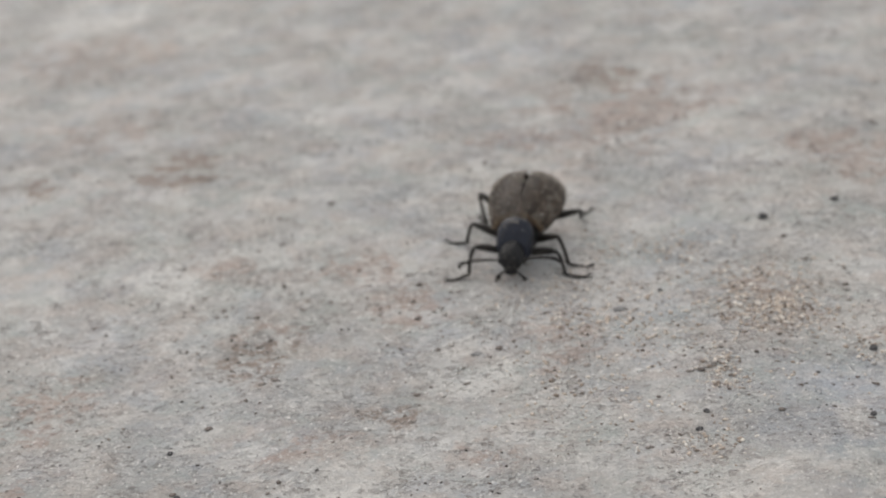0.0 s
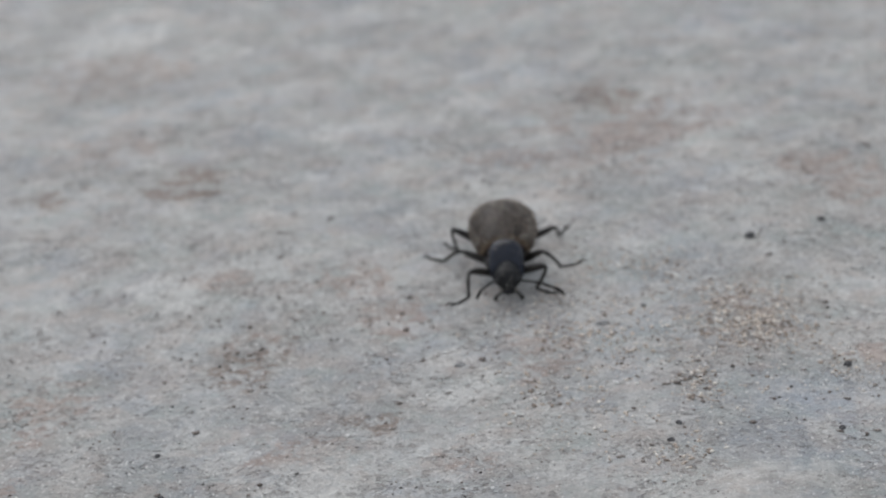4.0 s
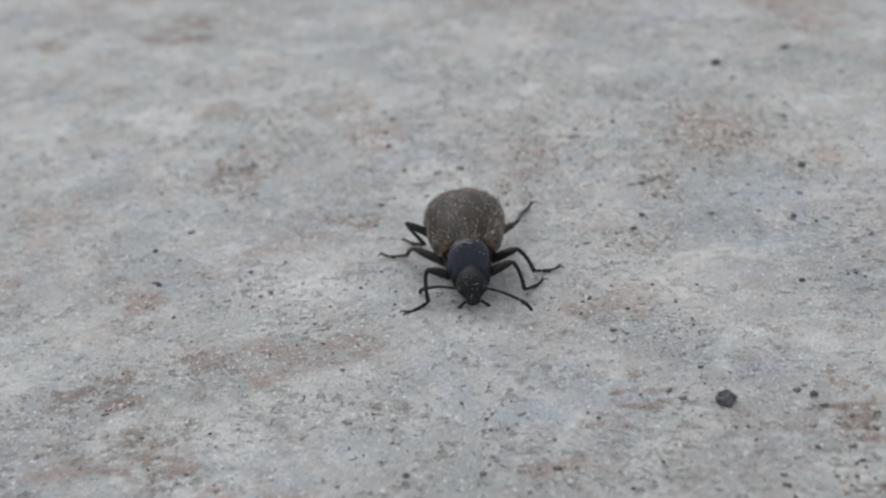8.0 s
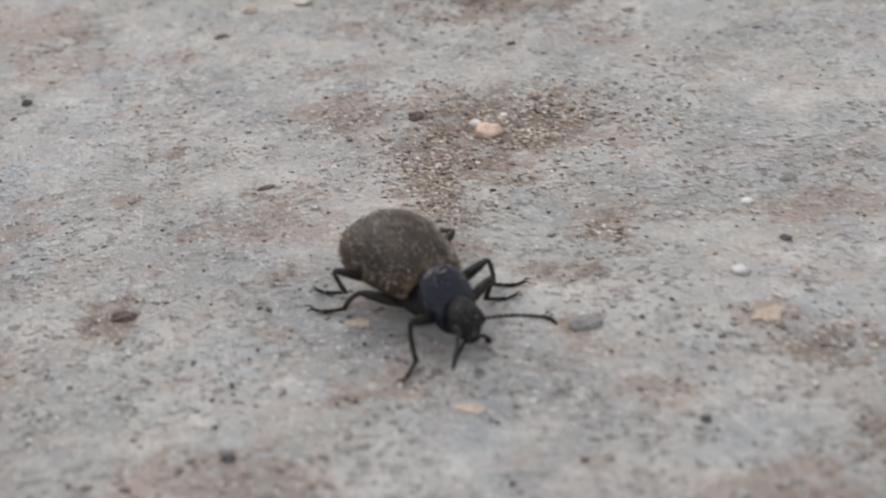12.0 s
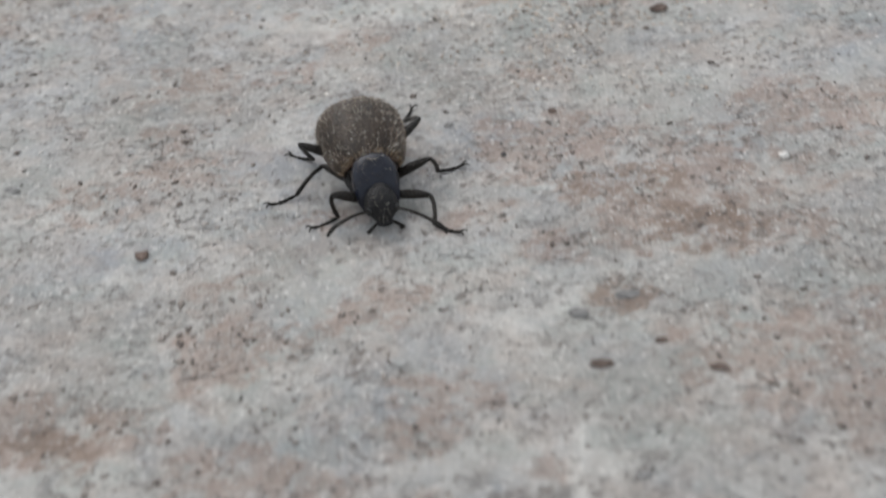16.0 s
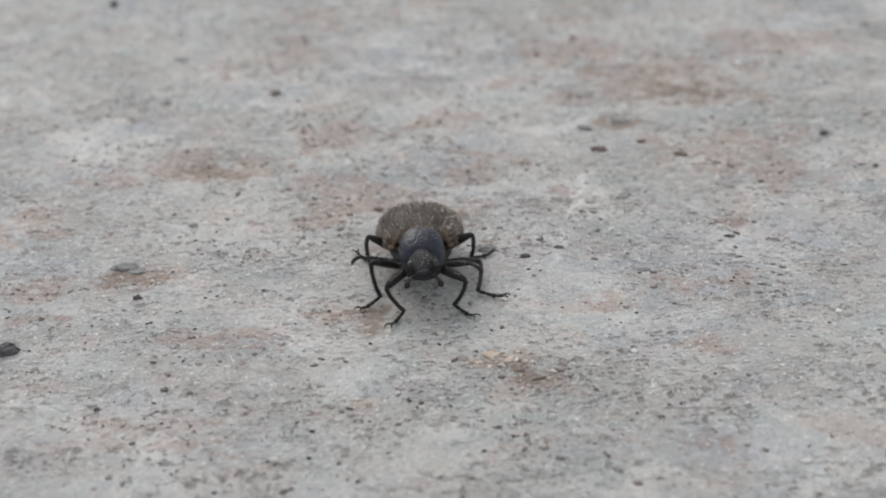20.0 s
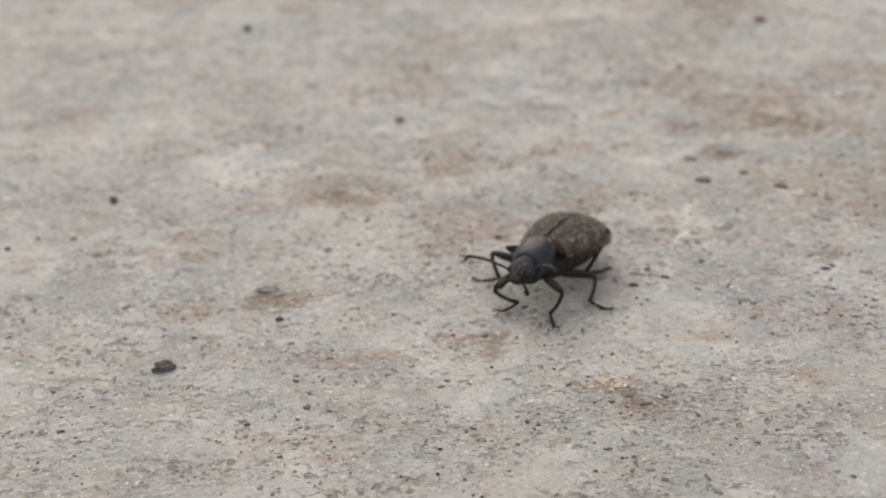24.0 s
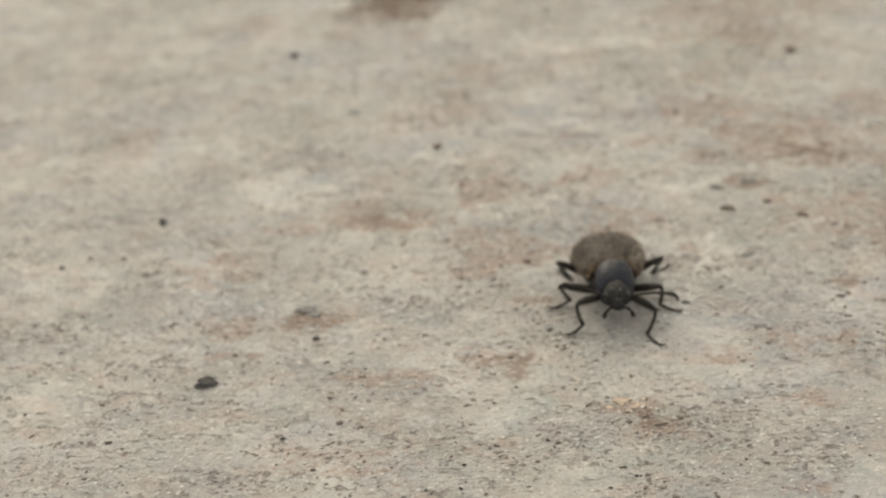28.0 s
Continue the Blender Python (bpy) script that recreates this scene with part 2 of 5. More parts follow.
def hair_stuff():
    m, n, l, b = material("golden_brown_hair", 0.5)
    b.inputs["Specular IOR Level"].default_value = 0.45
    g = n.new("ShaderNodeNewGeometry")
    co = n.new("ShaderNodeTexCoord").outputs["Object"]
    col = ramp(n, l, g.outputs["Random Per Island"], [(0.0, (0.017, 0.012, 0.009)), (0.45, (0.074, 0.054, 0.038)), (0.82, (0.21, 0.163, 0.122)), (1.0, (0.54, 0.48, 0.41))])
    # rubbed and matted patches
    col = mix(n, l, 0.9, col, ramp(n, l, noise_node(n, l, co, 560, 5, 0.65), [(0.36, 0.36), (0.5, 1.05), (0.62, 2.4)]), "MULTIPLY")
    # golden brown towards the outer edge of the wing case
    at = n.new("ShaderNodeSeparateXYZ")
    l.new(co, at.inputs[0])
    edge = n.new("ShaderNodeMapRange")
    for k, v in (("From Min", -0.0001), ("From Max", -0.0008), ("To Min", 0.0), ("To Max", 0.55)):
        edge.inputs[k].default_value = v
    l.new(at.outputs["Z"], edge.inputs["Value"])
    col = mix(n, l, edge.outputs[0], col, (0.140, 0.086, 0.046))
    l.new(col, b.inputs["Base Color"])
    return m


def pale_hair_stuff():
    m, n, l, b = material("pale_hair", 0.6)
    g = n.new("ShaderNodeNewGeometry")
    l.new(ramp(n, l, g.outputs["Random Per Island"], [(0.0, (0.12, 0.10, 0.075)), (0.55, (0.30, 0.265, 0.21)), (0.85, (0.52, 0.48, 0.41)), (1.0, (0.88, 0.85, 0.79))]), b.inputs["Base Color"])
    return m


def grit_stuff(name, stops):
    m, n, l, b = material(name, 0.8)
    g = n.new("ShaderNodeNewGeometry")
    l.new(ramp(n, l, g.outputs["Random Per Island"], stops), b.inputs["Base Color"])
    return m


def membrane(name, tint, alpha):
    m, n, l, b = material(name, 0.35)
    co = n.new("ShaderNodeTexCoord").outputs["Object"]
    f = noise_node(n, l, co, 900, 3)
    l.new(ramp(n, l, f, [(0.3, tuple(c * 0.8 for c in tint)), (0.7, tint)]), b.inputs["Base Color"])
    b.inputs["Alpha"].default_value = alpha
    return m


CONCRETE = concrete()
DARK_STONE = stone_stuff("dark_basalt_chip", (0.03, 0.029, 0.03), (0.13, 0.124, 0.122))
GREY_STONE = stone_stuff("grey_stone_chip", (0.15, 0.147, 0.142), (0.30, 0.292, 0.28))
BROWN_STONE = stone_stuff("brown_stone_chip", (0.075, 0.052, 0.042), (0.21, 0.155, 0.125))
ORANGE_STONE = stone_stuff("orange_sandstone_chip", (0.46, 0.36, 0.27), (0.61, 0.51, 0.42))
PEACH_STONE = stone_stuff("peach_pebble", (0.50, 0.33, 0.23), (0.76, 0.60, 0.48), 0.5, 700)
PLATE_STONE = stone_stuff("tan_flake", (0.40, 0.35, 0.29), (0.62, 0.57, 0.50), 0.45, 900)
WHITE_STONE = stone_stuff("white_quartz_chip", (0.5, 0.48, 0.44), (0.8, 0.78, 0.74), 0.5)
BLACK = chitin("black_chitin", (0.004, 0.004, 0.0045), (0.013, 0.0125, 0.013), 0.42, spec=0.28)
BLUE_BLACK = chitin("blue_black_chitin", (0.004, 0.0055, 0.011), (0.013, 0.017, 0.030), 0.30, 7000, 0.3, 0.35)
LEG = chitin("dark_leg_chitin", (0.006, 0.005, 0.004), (0.02, 0.016, 0.012), 0.4, spec=0.3)
FRINGE = grit_stuff("fringe_hair", [(0.0, (0.05, 0.032, 0.018)), (0.5, (0.16, 0.105, 0.058)), (1.0, (0.42, 0.32, 0.21))])
SHELL = chitin("brown_wing_case", (0.009, 0.006, 0.004), (0.050, 0.030, 0.016), 0.42, 11000, 0.35, 0.3)
RIM = chitin("rusty_rim", (0.045, 0.024, 0.013), (0.12, 0.066, 0.034), 0.5)
EYE = chitin("eye_facets", (0.004, 0.004, 0.004), (0.01, 0.01, 0.01), 0.15, 16000, 0.4)
HAIR, PALE_HAIR = hair_stuff(), pale_hair_stuff()
WING = membrane("amber_wing_membrane", (0.42, 0.30, 0.17), 0.5)
WING_TIP = membrane("brown_wing_tip_membrane", (0.22, 0.145, 0.085), 0.8)
VEIN = chitin("brown_wing_vein", (0.03, 0.018, 0.01), (0.075, 0.045, 0.025), 0.4)


# ---- helpers for meshes ----
def mesh_object(name, verts, faces, mat, parent=None, smooth=True):
    me = bpy.data.meshes.new(name)
    me.from_pydata([tuple(v) for v in verts], [], [tuple(f) for f in faces])
    me.materials.append(mat)
    if smooth:
        me.polygons.foreach_set("use_smooth", [True] * len(me.polygons))
    me.update()
    ob = new(name, me)
    if parent is not None:
        ob.parent = parent
    return ob


def part(name, bm, mat, parent=None, label=""):
    me = bpy.data.meshes.new(name)
    bmesh.ops.recalc_face_normals(bm, faces=bm.faces)
    bm.to_mesh(me)
    bm.free()
    me.materials.append(mat)
    me.polygons.foreach_set("use_smooth", [True] * len(me.polygons))
    ob = new(name, me)
    if parent is not None:
        ob.parent = parent
    if label:
        tagged(ob, label)
    return ob


def tube(bm, points, radii, sides=8, flat=1.0):
    """A closed tube along points, in centimetres."""
    pts = [Vector(p) for p in points]
    rings = []
    for i, p in enumerate(pts):
        d = (pts[min(i + 1, len(pts) - 1)] - pts[max(i - 1, 0)]).normalized()
        up = Vector((0, 0, 1)) if abs(d.z) < 0.9 else Vector((1, 0, 0))
        s = d.cross(up).normalized()
        u = s.cross(d)
        rings.append([bm.verts.new((p + (s * math.cos(a) + u * math.sin(a) * flat) * radii[i]) * CM)
                      for a in (2 * math.pi * k / sides for k in range(sides))])
    for a, b in zip(rings, rings[1:]):
        for k in range(sides):
            bm.faces.new((a[k], a[(k + 1) % sides], b[(k + 1) % sides], b[k]))
    bm.faces.new(rings[0][::-1])
    bm.faces.new(rings[-1])
    return bm


def blob(bm, centre, radii, seed=0, rough=0.0, level=2):
    """A rounded lump, in centimetres."""
    made = bmesh.ops.create_icosphere(bm, subdivisions=level, radius=1.0)
    for v in made["verts"]:
        k = 1 + rough * noise.noise(v.co * 1.7 + Vector((seed * 3.1, seed * 1.7, 0)))
        v.co = Vector(((v.co.x * radii[0] * k + centre[0]) * CM, (v.co.y * radii[1] * k + centre[1]) * CM, (v.co.z * radii[2] * k + centre[2]) * CM))
    return bm


# ---- the ground: one slab of concrete that runs to the horizon ----
def fade(t):
    return t * t * t * (t * (t * 6 - 15) + 10)


def value_noise(x, y, scale, seed):
    """Smooth noise from -1 to 1 over arrays of centimetres."""
    x, y = np.asarray(x) * scale + seed * 17.31, np.asarray(y) * scale - seed * 9.77
    xi, yi = np.floor(x).astype(np.int64), np.floor(y).astype(np.int64)
    u, v = fade(x - xi), fade(y - yi)

    def at(a, b):
        h = (a * 374761393 + b * 668265263 + seed * 144665) & 0x7FFFFFFF
        h = ((h ^ (h >> 13)) * 1274126177) & 0x7FFFFFFF
        return ((h ^ (h >> 16)) & 0xFFFF) / 32767.5 - 1
    return (at(xi, yi) * (1 - u) + at(xi + 1, yi) * u) * (1 - v) + (at(xi, yi + 1) * (1 - u) + at(xi + 1, yi + 1) * u) * v


def relief(x, y):
    """The slab's unevenness, in centimetres."""
    z = 0.012 * value_noise(x, y, 0.9, 1) + 0.010 * value_noise(x, y, 2.6, 2) + 0.006 * value_noise(x, y, 6.5, 3)
    fine = value_noise(x * 0.7, y, 11.0, 4)
    return z + 0.0045 * fine - 0.010 * np.clip(value_noise(x * 0.7, y, 7.0, 5) - 0.45, 0, 1)


# stains on the slab, stretch by stretch: x, y, half length, half width, turn, strength
RUST_A = [
    (-3.71, 7.81, 0.60, 0.61, 4, 0.35), (0.72, 6.07, 0.64, 0.44, 4, 0.50), (-3.17, 6.04, 0.53, 0.35, 4, 0.30), (0.24, 5.50, 0.49, 0.40, 4, 0.35),
    (2.11, 5.08, 0.32, 0.39, 4, 0.45), (-2.09, 3.79, 0.22, 0.19, 4, 0.40), (-1.15, 3.70, 0.28, 0.22, 4, 0.35), (-0.74, 3.21, 0.20, 0.24, 4, 0.35),
    (1.22, 3.13, 0.27, 0.30, 4, 0.15), (1.26, 3.02, 0.25, 0.38, 6, 0.20), (-1.54, 2.92, 0.20, 0.13, 4, 0.30), (0.14, 2.78, 0.29, 0.22, 4, 0.30),
    (1.96, 2.65, 0.16, 0.11, 6, 1.00), (-2.67, 2.41, 0.23, 0.25, 4, 0.40), (0.92, 2.34, 0.17, 0.20, 4, 0.15),
]
RUST_B = [
    (-2.68, 1.98, 0.12, 0.17, 4, 0.40), (-1.16, 1.78, 0.23, 0.15, 4, 0.35), (-0.33, 1.72, 0.17, 0.12, 4, 0.35), (-2.70, 1.49, 0.17, 0.22, 6, 0.40),
    (-1.86, 1.25, 0.07, 0.10, 6, 0.70), (-1.84, 1.22, 0.09, 0.09, 6, 0.60), (0.68, 1.10, 0.23, 0.17, 6, 0.40), (-1.01, 0.62, 0.37, 0.21, 6, 0.40),
    (1.61, 0.09, 0.24, 0.19, 6, 0.25), (-1.99, -0.25, 0.19, 0.14, 6, 0.50), (0.41, -0.31, 0.15, 0.10, 6, 0.35), (-1.00, -0.67, 0.37, 0.26, 6, 0.50),
    (-0.97, -0.87, 0.38, 0.31, 2, 0.55), (-1.03, -1.07, 0.25, 0.22, 2, 0.40), (1.02, -1.11, 0.20, 0.14, 6, 0.40),
]
RUST_C = [
    (0.07, -1.30, 0.10, 0.09, 6, 0.50), (-0.66, -1.33, 0.39, 0.22, 6, 0.40), (2.46, -1.35, 0.12, 0.17, 2, 0.40), (0.88, -1.61, 0.19, 0.08, 6, 0.40),
    (-0.18, -1.94, 0.09, 0.07, 6, 0.50), (1.43, -1.96, 0.14, 0.15, 6, 0.40), (0.97, -2.08, 0.29, 0.14, 6, 0.60), (0.95, -2.15, 0.23, 0.19, -2, 0.50),
    (1.99, -2.46, 0.44, 0.36, 2, 0.50), (-0.07, -2.94, 0.12, 0.07, 2, 0.50), (-0.55, -2.98, 0.20, 0.19, 2, 0.35), (0.73, -3.18, 0.36, 0.25, -2, 0.40),
    (0.92, -3.40, 0.16, 0.10, 2, 0.50), (3.27, -3.43, 0.35, 0.15, -2, 0.50), (2.22, -3.43, 0.14, 0.16, 2, 0.55),
]
RUST_D = [
    (-0.67, -3.46, 0.08, 0.11, 2, 0.50), (1.40, -3.59, 0.13, 0.10, 2, 0.40), (1.53, -3.67, 0.13, 0.09, 2, 0.30), (1.13, -3.96, 0.13, 0.09, 2, 0.30),
    (-0.02, -4.00, 0.11, 0.11, -2, 0.40), (-0.43, -4.21, 0.13, 0.14, 2, 0.40), (0.69, -4.21, 0.16, 0.13, 2, 0.30), (2.80, -4.26, 0.16, 0.12, -2, 0.60),
    (2.03, -4.39, 0.12, 0.09, 2, 0.50), (1.18, -4.51, 0.26, 0.19, -2, 0.30), (2.27, -4.72, 0.15, 0.09, -2, 0.40), (1.98, -5.14, 0.14, 0.08, -2, 0.50),
    (0.69, -5.15, 0.48, 0.20, -2, 0.55), (3.25, -5.17, 0.27, 0.22, 2, 0.40), (4.35, -5.23, 0.30, 0.18, 2, 0.50),
]
RUST_E = [
    (2.15, -5.38, 0.12, 0.04, -2, 0.60), (2.59, -5.52, 0.66, 0.41, 2, 0.45), (4.82, -5.60, 0.33, 0.27, 2, 0.30), (2.62, -5.60, 0.54, 0.32, -2, 0.50),
    (1.06, -5.83, 0.40, 0.34, 2, 0.45), (1.97, -5.95, 0.19, 0.10, -2, 0.40), (5.28, -6.25, 0.22, 0.18, 2, 0.40), (2.50, -6.59, 0.33, 0.17, 2, 0.60),
    (4.04, -7.08, 0.70, 0.22, 2, 0.50), (2.37, -7.32, 0.19, 0.10, 2, 0.40), (4.76, -7.49, 0.79, 0.30, 2, 0.45), (1.53, -7.49, 0.31, 0.23, 7, 0.50),
    (4.46, -7.87, 0.31, 0.15, 2, 0.40), (0.35, -7.90, 0.31, 0.32, 7, 0.35), (1.82, -8.13, 0.13, 0.08, 2, 0.50),
]
RUST_F = [
    (1.24, -8.13, 0.16, 0.11, 2, 0.40), (4.60, -8.29, 0.47, 0.23, 2, 0.45), (2.92, -8.30, 0.07, 0.05, 2, 0.70), (4.06, -8.35, 0.12, 0.07, 2, 0.50),
    (3.32, -8.70, 0.16, 0.09, 2, 0.40), (2.56, -9.01, 0.44, 0.20, 2, 0.35), (4.28, -9.22, 0.24, 0.13, 2, 0.35), (2.30, -9.50, 0.21, 0.12, 2, 0.45),
    (4.32, -9.59, 0.05, 0.05, 2, 0.80), (5.68, -9.80, 0.41, 0.29, 2, 0.50), (4.05, -9.82, 0.25, 0.11, 2, 0.45), (2.42, -9.84, 0.24, 0.23, 1, 0.40),
    (4.12, -9.90, 0.36, 0.23, 1, 0.40), (4.36, -9.90, 0.49, 0.31, 2, 0.50), (2.14, -10.06, 0.32, 0.19, 2, 0.40),
]
RUST_G = [
    (4.86, -10.17, 0.31, 0.17, 2, 0.55), (5.42, -10.21, 0.15, 0.18, 2, 0.40), (4.86, -10.36, 0.38, 0.42, 7, 0.40), (3.28, -10.37, 0.19, 0.08, 2, 0.40),
    (-0.05, -10.39, 0.35, 0.29, 7, 0.30), (4.88, -10.43, 0.61, 0.42, 1, 0.50), (3.77, -10.43, 0.35, 0.10, 2, 0.35), (4.82, -10.49, 0.47, 0.35, 2, 0.60),
    (2.68, -10.85, 0.18, 0.10, 2, 0.40), (3.41, -11.06, 0.21, 0.20, 1, 0.55), (2.83, -11.23, 0.29, 0.13, 2, 0.60), (2.72, -11.29, 0.21, 0.19, 1, 0.60),
    (5.24, -11.56, 0.52, 0.43, 1, 0.45), (1.93, -11.67, 0.24, 0.21, 1, 0.60), (2.15, -11.70, 0.28, 0.16, 2, 0.45),
]
RUST_H = [
    (3.61, -11.76, 0.27, 0.24, 1, 0.50), (3.69, -11.80, 0.16, 0.13, 2, 0.50), (1.43, -11.82, 0.17, 0.11, 2, 0.40), (4.03, -12.12, 0.18, 0.10, 2, 0.40),
    (2.81, -12.14, 0.35, 0.19, 1, 0.55), (4.04, -12.16, 0.13, 0.11, 1, 0.55), (3.49, -12.34, 0.15, 0.11, 2, 0.35), (1.11, -12.35, 0.16, 0.11, 1, 0.50),
    (2.72, -12.43, 0.12, 0.07, 2, 0.80), (1.14, -12.51, 0.22, 0.15, 7, 0.30), (3.08, -12.79, 0.14, 0.07, 2, 0.60), (1.86, -13.03, 0.21, 0.09, 2, 0.55),
    (1.33, -13.13, 0.18, 0.12, 1, 0.60), (4.59, -13.19, 0.18, 0.11, 2, 0.40), (4.76, -13.22, 0.23, 0.15, 1, 0.35),
]
RUST_I = [
    (4.22, -13.40, 0.13, 0.09, 2, 0.40), (1.38, -13.48, 0.17, 0.06, 1, 0.55), (2.89, -13.49, 0.17, 0.11, 1, 0.40), (2.30, -13.68, 0.25, 0.11, 1, 0.50),
    (4.61, -13.82, 0.13, 0.09, 1, 0.45), (3.68, -13.94, 0.12, 0.09, 1, 0.60), (3.80, -14.13, 0.18, 0.10, 1, 0.70), (2.87, -14.33, 0.15, 0.09, 1, 0.40),
    (2.29, -14.49, 0.35, 0.14, 1, 0.35), (4.52, -14.60, 0.22, 0.13, 1, 0.35),
]
RUST = RUST_A + RUST_B + RUST_C + RUST_D + RUST_E + RUST_F + RUST_G + RUST_H + RUST_I
DIRT_A = [
    (0.69, 6.76, 0.40, 0.31, 4, 0.35), (-2.48, 5.35, 0.29, 0.26, 4, 0.35), (-3.42, 5.17, 0.25, 0.26, 4, 0.30), (-1.64, 2.68, 0.19, 0.19, 4, 0.30),
    (-0.78, 2.06, 0.15, 0.11, 4, 0.30), (-1.81, 0.37, 0.23, 0.16, 6, 0.35), (0.72, 0.18, 0.16, 0.16, 6, 0.22), (0.75, 0.15, 0.20, 0.24, 6, 0.20),
    (1.72, -0.00, 0.10, 0.14, 6, 0.25), (-1.59, -0.06, 0.16, 0.17, 6, 0.35), (-1.37, -0.16, 0.34, 0.15, 6, 0.35), (1.91, -0.78, 0.37, 0.26, 2, 0.55),
    (-0.60, -0.98, 0.25, 0.14, 6, 0.35), (-1.52, -1.96, 0.14, 0.12, 6, 0.60), (2.03, -2.36, 0.39, 0.29, 2, 0.40),
]
DIRT_B = [
    (1.79, -2.38, 0.45, 0.28, -0, 0.55), (0.05, -2.46, 0.13, 0.08, 2, 0.50), (1.65, -2.86, 0.24, 0.19, 2, 0.50), (0.62, -2.91, 0.15, 0.10, -2, 0.40),
    (1.44, -3.00, 0.17, 0.30, -0, 0.50), (1.45, -3.27, 0.18, 0.25, 2, 0.45), (2.22, -3.51, 0.11, 0.14, 2, 0.40), (0.70, -3.71, 0.13, 0.07, 2, 0.40),
    (1.94, -3.82, 0.22, 0.09, 2, 0.45), (-0.05, -3.95, 0.15, 0.13, 2, 0.60), (2.02, -4.23, 0.10, 0.08, 2, 0.50), (3.03, -4.52, 0.41, 0.14, -2, 0.40),
    (3.23, -5.12, 0.22, 0.19, -2, 0.55), (0.66, -5.34, 0.21, 0.08, -2, 0.40), (1.06, -5.57, 0.27, 0.18, -2, 0.50),
]
DIRT_C = [
    (2.60, -5.64, 0.43, 0.21, -2, 0.60), (2.62, -5.66, 0.19, 0.13, 2, 0.40), (3.78, -5.71, 0.13, 0.12, 2, 0.55), (2.46, -6.58, 0.37, 0.17, -152, 1.00),
    (1.99, -6.89, 0.44, 0.20, -143, 1.00), (1.43, -7.33, 0.44, 0.20, -141, 1.00), (1.67, -7.37, 0.32, 0.29, 7, 0.70), (4.54, -8.09, 0.20, 0.10, 2, 0.30),
    (4.44, -8.22, 0.29, 0.13, 2, 0.30), (4.66, -10.28, 0.28, 0.20, 2, 0.35), (4.95, -10.64, 0.37, 0.21, 2, 0.45), (4.50, -11.09, 0.12, 0.11, 2, 0.50),
    (2.01, -11.73, 0.22, 0.16, 2, 0.35), (3.54, -12.43, 0.15, 0.13, 2, 0.35), (2.25, -12.47, 0.23, 0.09, 2, 0.35),
]
DIRT_D = [
    (4.95, -12.50, 0.10, 0.07, 2, 0.40), (3.63, -12.80, 0.06, 0.06, 2, 0.50), (1.80, -12.97, 0.17, 0.13, 1, 0.50), (3.05, -13.50, 0.20, 0.14, 2, 0.45), (3.80, -14.06, 0.16, 0.07, 5, 0.35),
]
DIRT = DIRT_A + DIRT_B + DIRT_C + DIRT_D
PALE_A = [
    (-4.07, 8.89, 0.54, 0.54, 4, 0.40), (-1.64, 6.28, 0.26, 0.35, 4, 0.30), (-2.26, 3.73, 0.18, 0.27, 4, 0.60), (-0.37, 2.35, 0.24, 0.10, 4, 0.70),
    (-1.00, 1.55, 0.27, 0.33, 6, 0.40), (-0.09, 0.77, 0.17, 0.16, 6, 0.30), (-0.80, 0.36, 0.25, 0.20, 6, 0.50), (-1.17, -0.03, 0.19, 0.14, 6, 0.50),
    (-1.82, -1.28, 0.26, 0.19, 6, 0.50), (1.25, -1.92, 0.11, 0.15, 6, 0.60), (2.08, -5.30, 0.20, 0.22, 2, 0.40), (3.50, -6.79, 0.43, 0.31, 2, 0.35),
    (3.67, -8.39, 0.26, 0.15, 2, 0.40), (3.47, -10.16, 0.36, 0.14, 2, 0.50), (2.59, -10.19, 0.24, 0.21, 2, 0.35),
]
PALE_B = [
    (1.44, -11.34, 0.44, 0.31, 2, 0.30), (4.16, -12.18, 0.48, 0.03, -102, 0.60),
]
PALE = PALE_A + PALE_B
COOL_A = [
    (-1.14, 4.91, 0.35, 0.37, 4, 0.60), (1.06, 3.93, 0.46, 0.39, 4, 0.70), (0.63, 2.99, 0.29, 0.26, 4, 0.60), (-1.90, 2.14, 0.31, 0.28, 4, 0.60),
    (1.22, 2.12, 0.45, 0.44, 4, 0.70), (-2.29, 0.64, 0.18, 0.23, 6, 0.50), (-0.54, -0.02, 0.21, 0.14, 6, 0.50), (0.13, -0.09, 0.51, 0.26, 6, 0.50),
    (0.42, -1.85, 0.18, 0.19, 6, 0.50), (2.32, -3.02, 0.31, 0.27, 2, 0.50), (0.58, -3.94, 0.42, 0.28, 2, 0.40), (3.69, -4.07, 0.42, 0.43, -2, 0.50),
    (2.77, -5.13, 0.26, 0.18, -2, 0.60), (0.36, -5.61, 0.23, 0.26, -2, 0.60), (1.46, -5.79, 0.20, 0.20, -2, 0.60),
]
COOL_B = [
    (4.58, -6.31, 0.37, 0.35, 2, 0.40), (2.62, -8.03, 0.38, 0.24, 2, 0.35), (4.60, -12.72, 0.36, 0.17, 2, 0.50), (3.85, -13.19, 0.45, 0.22, 2, 0.40),
]
COOL = COOL_A + COOL_B
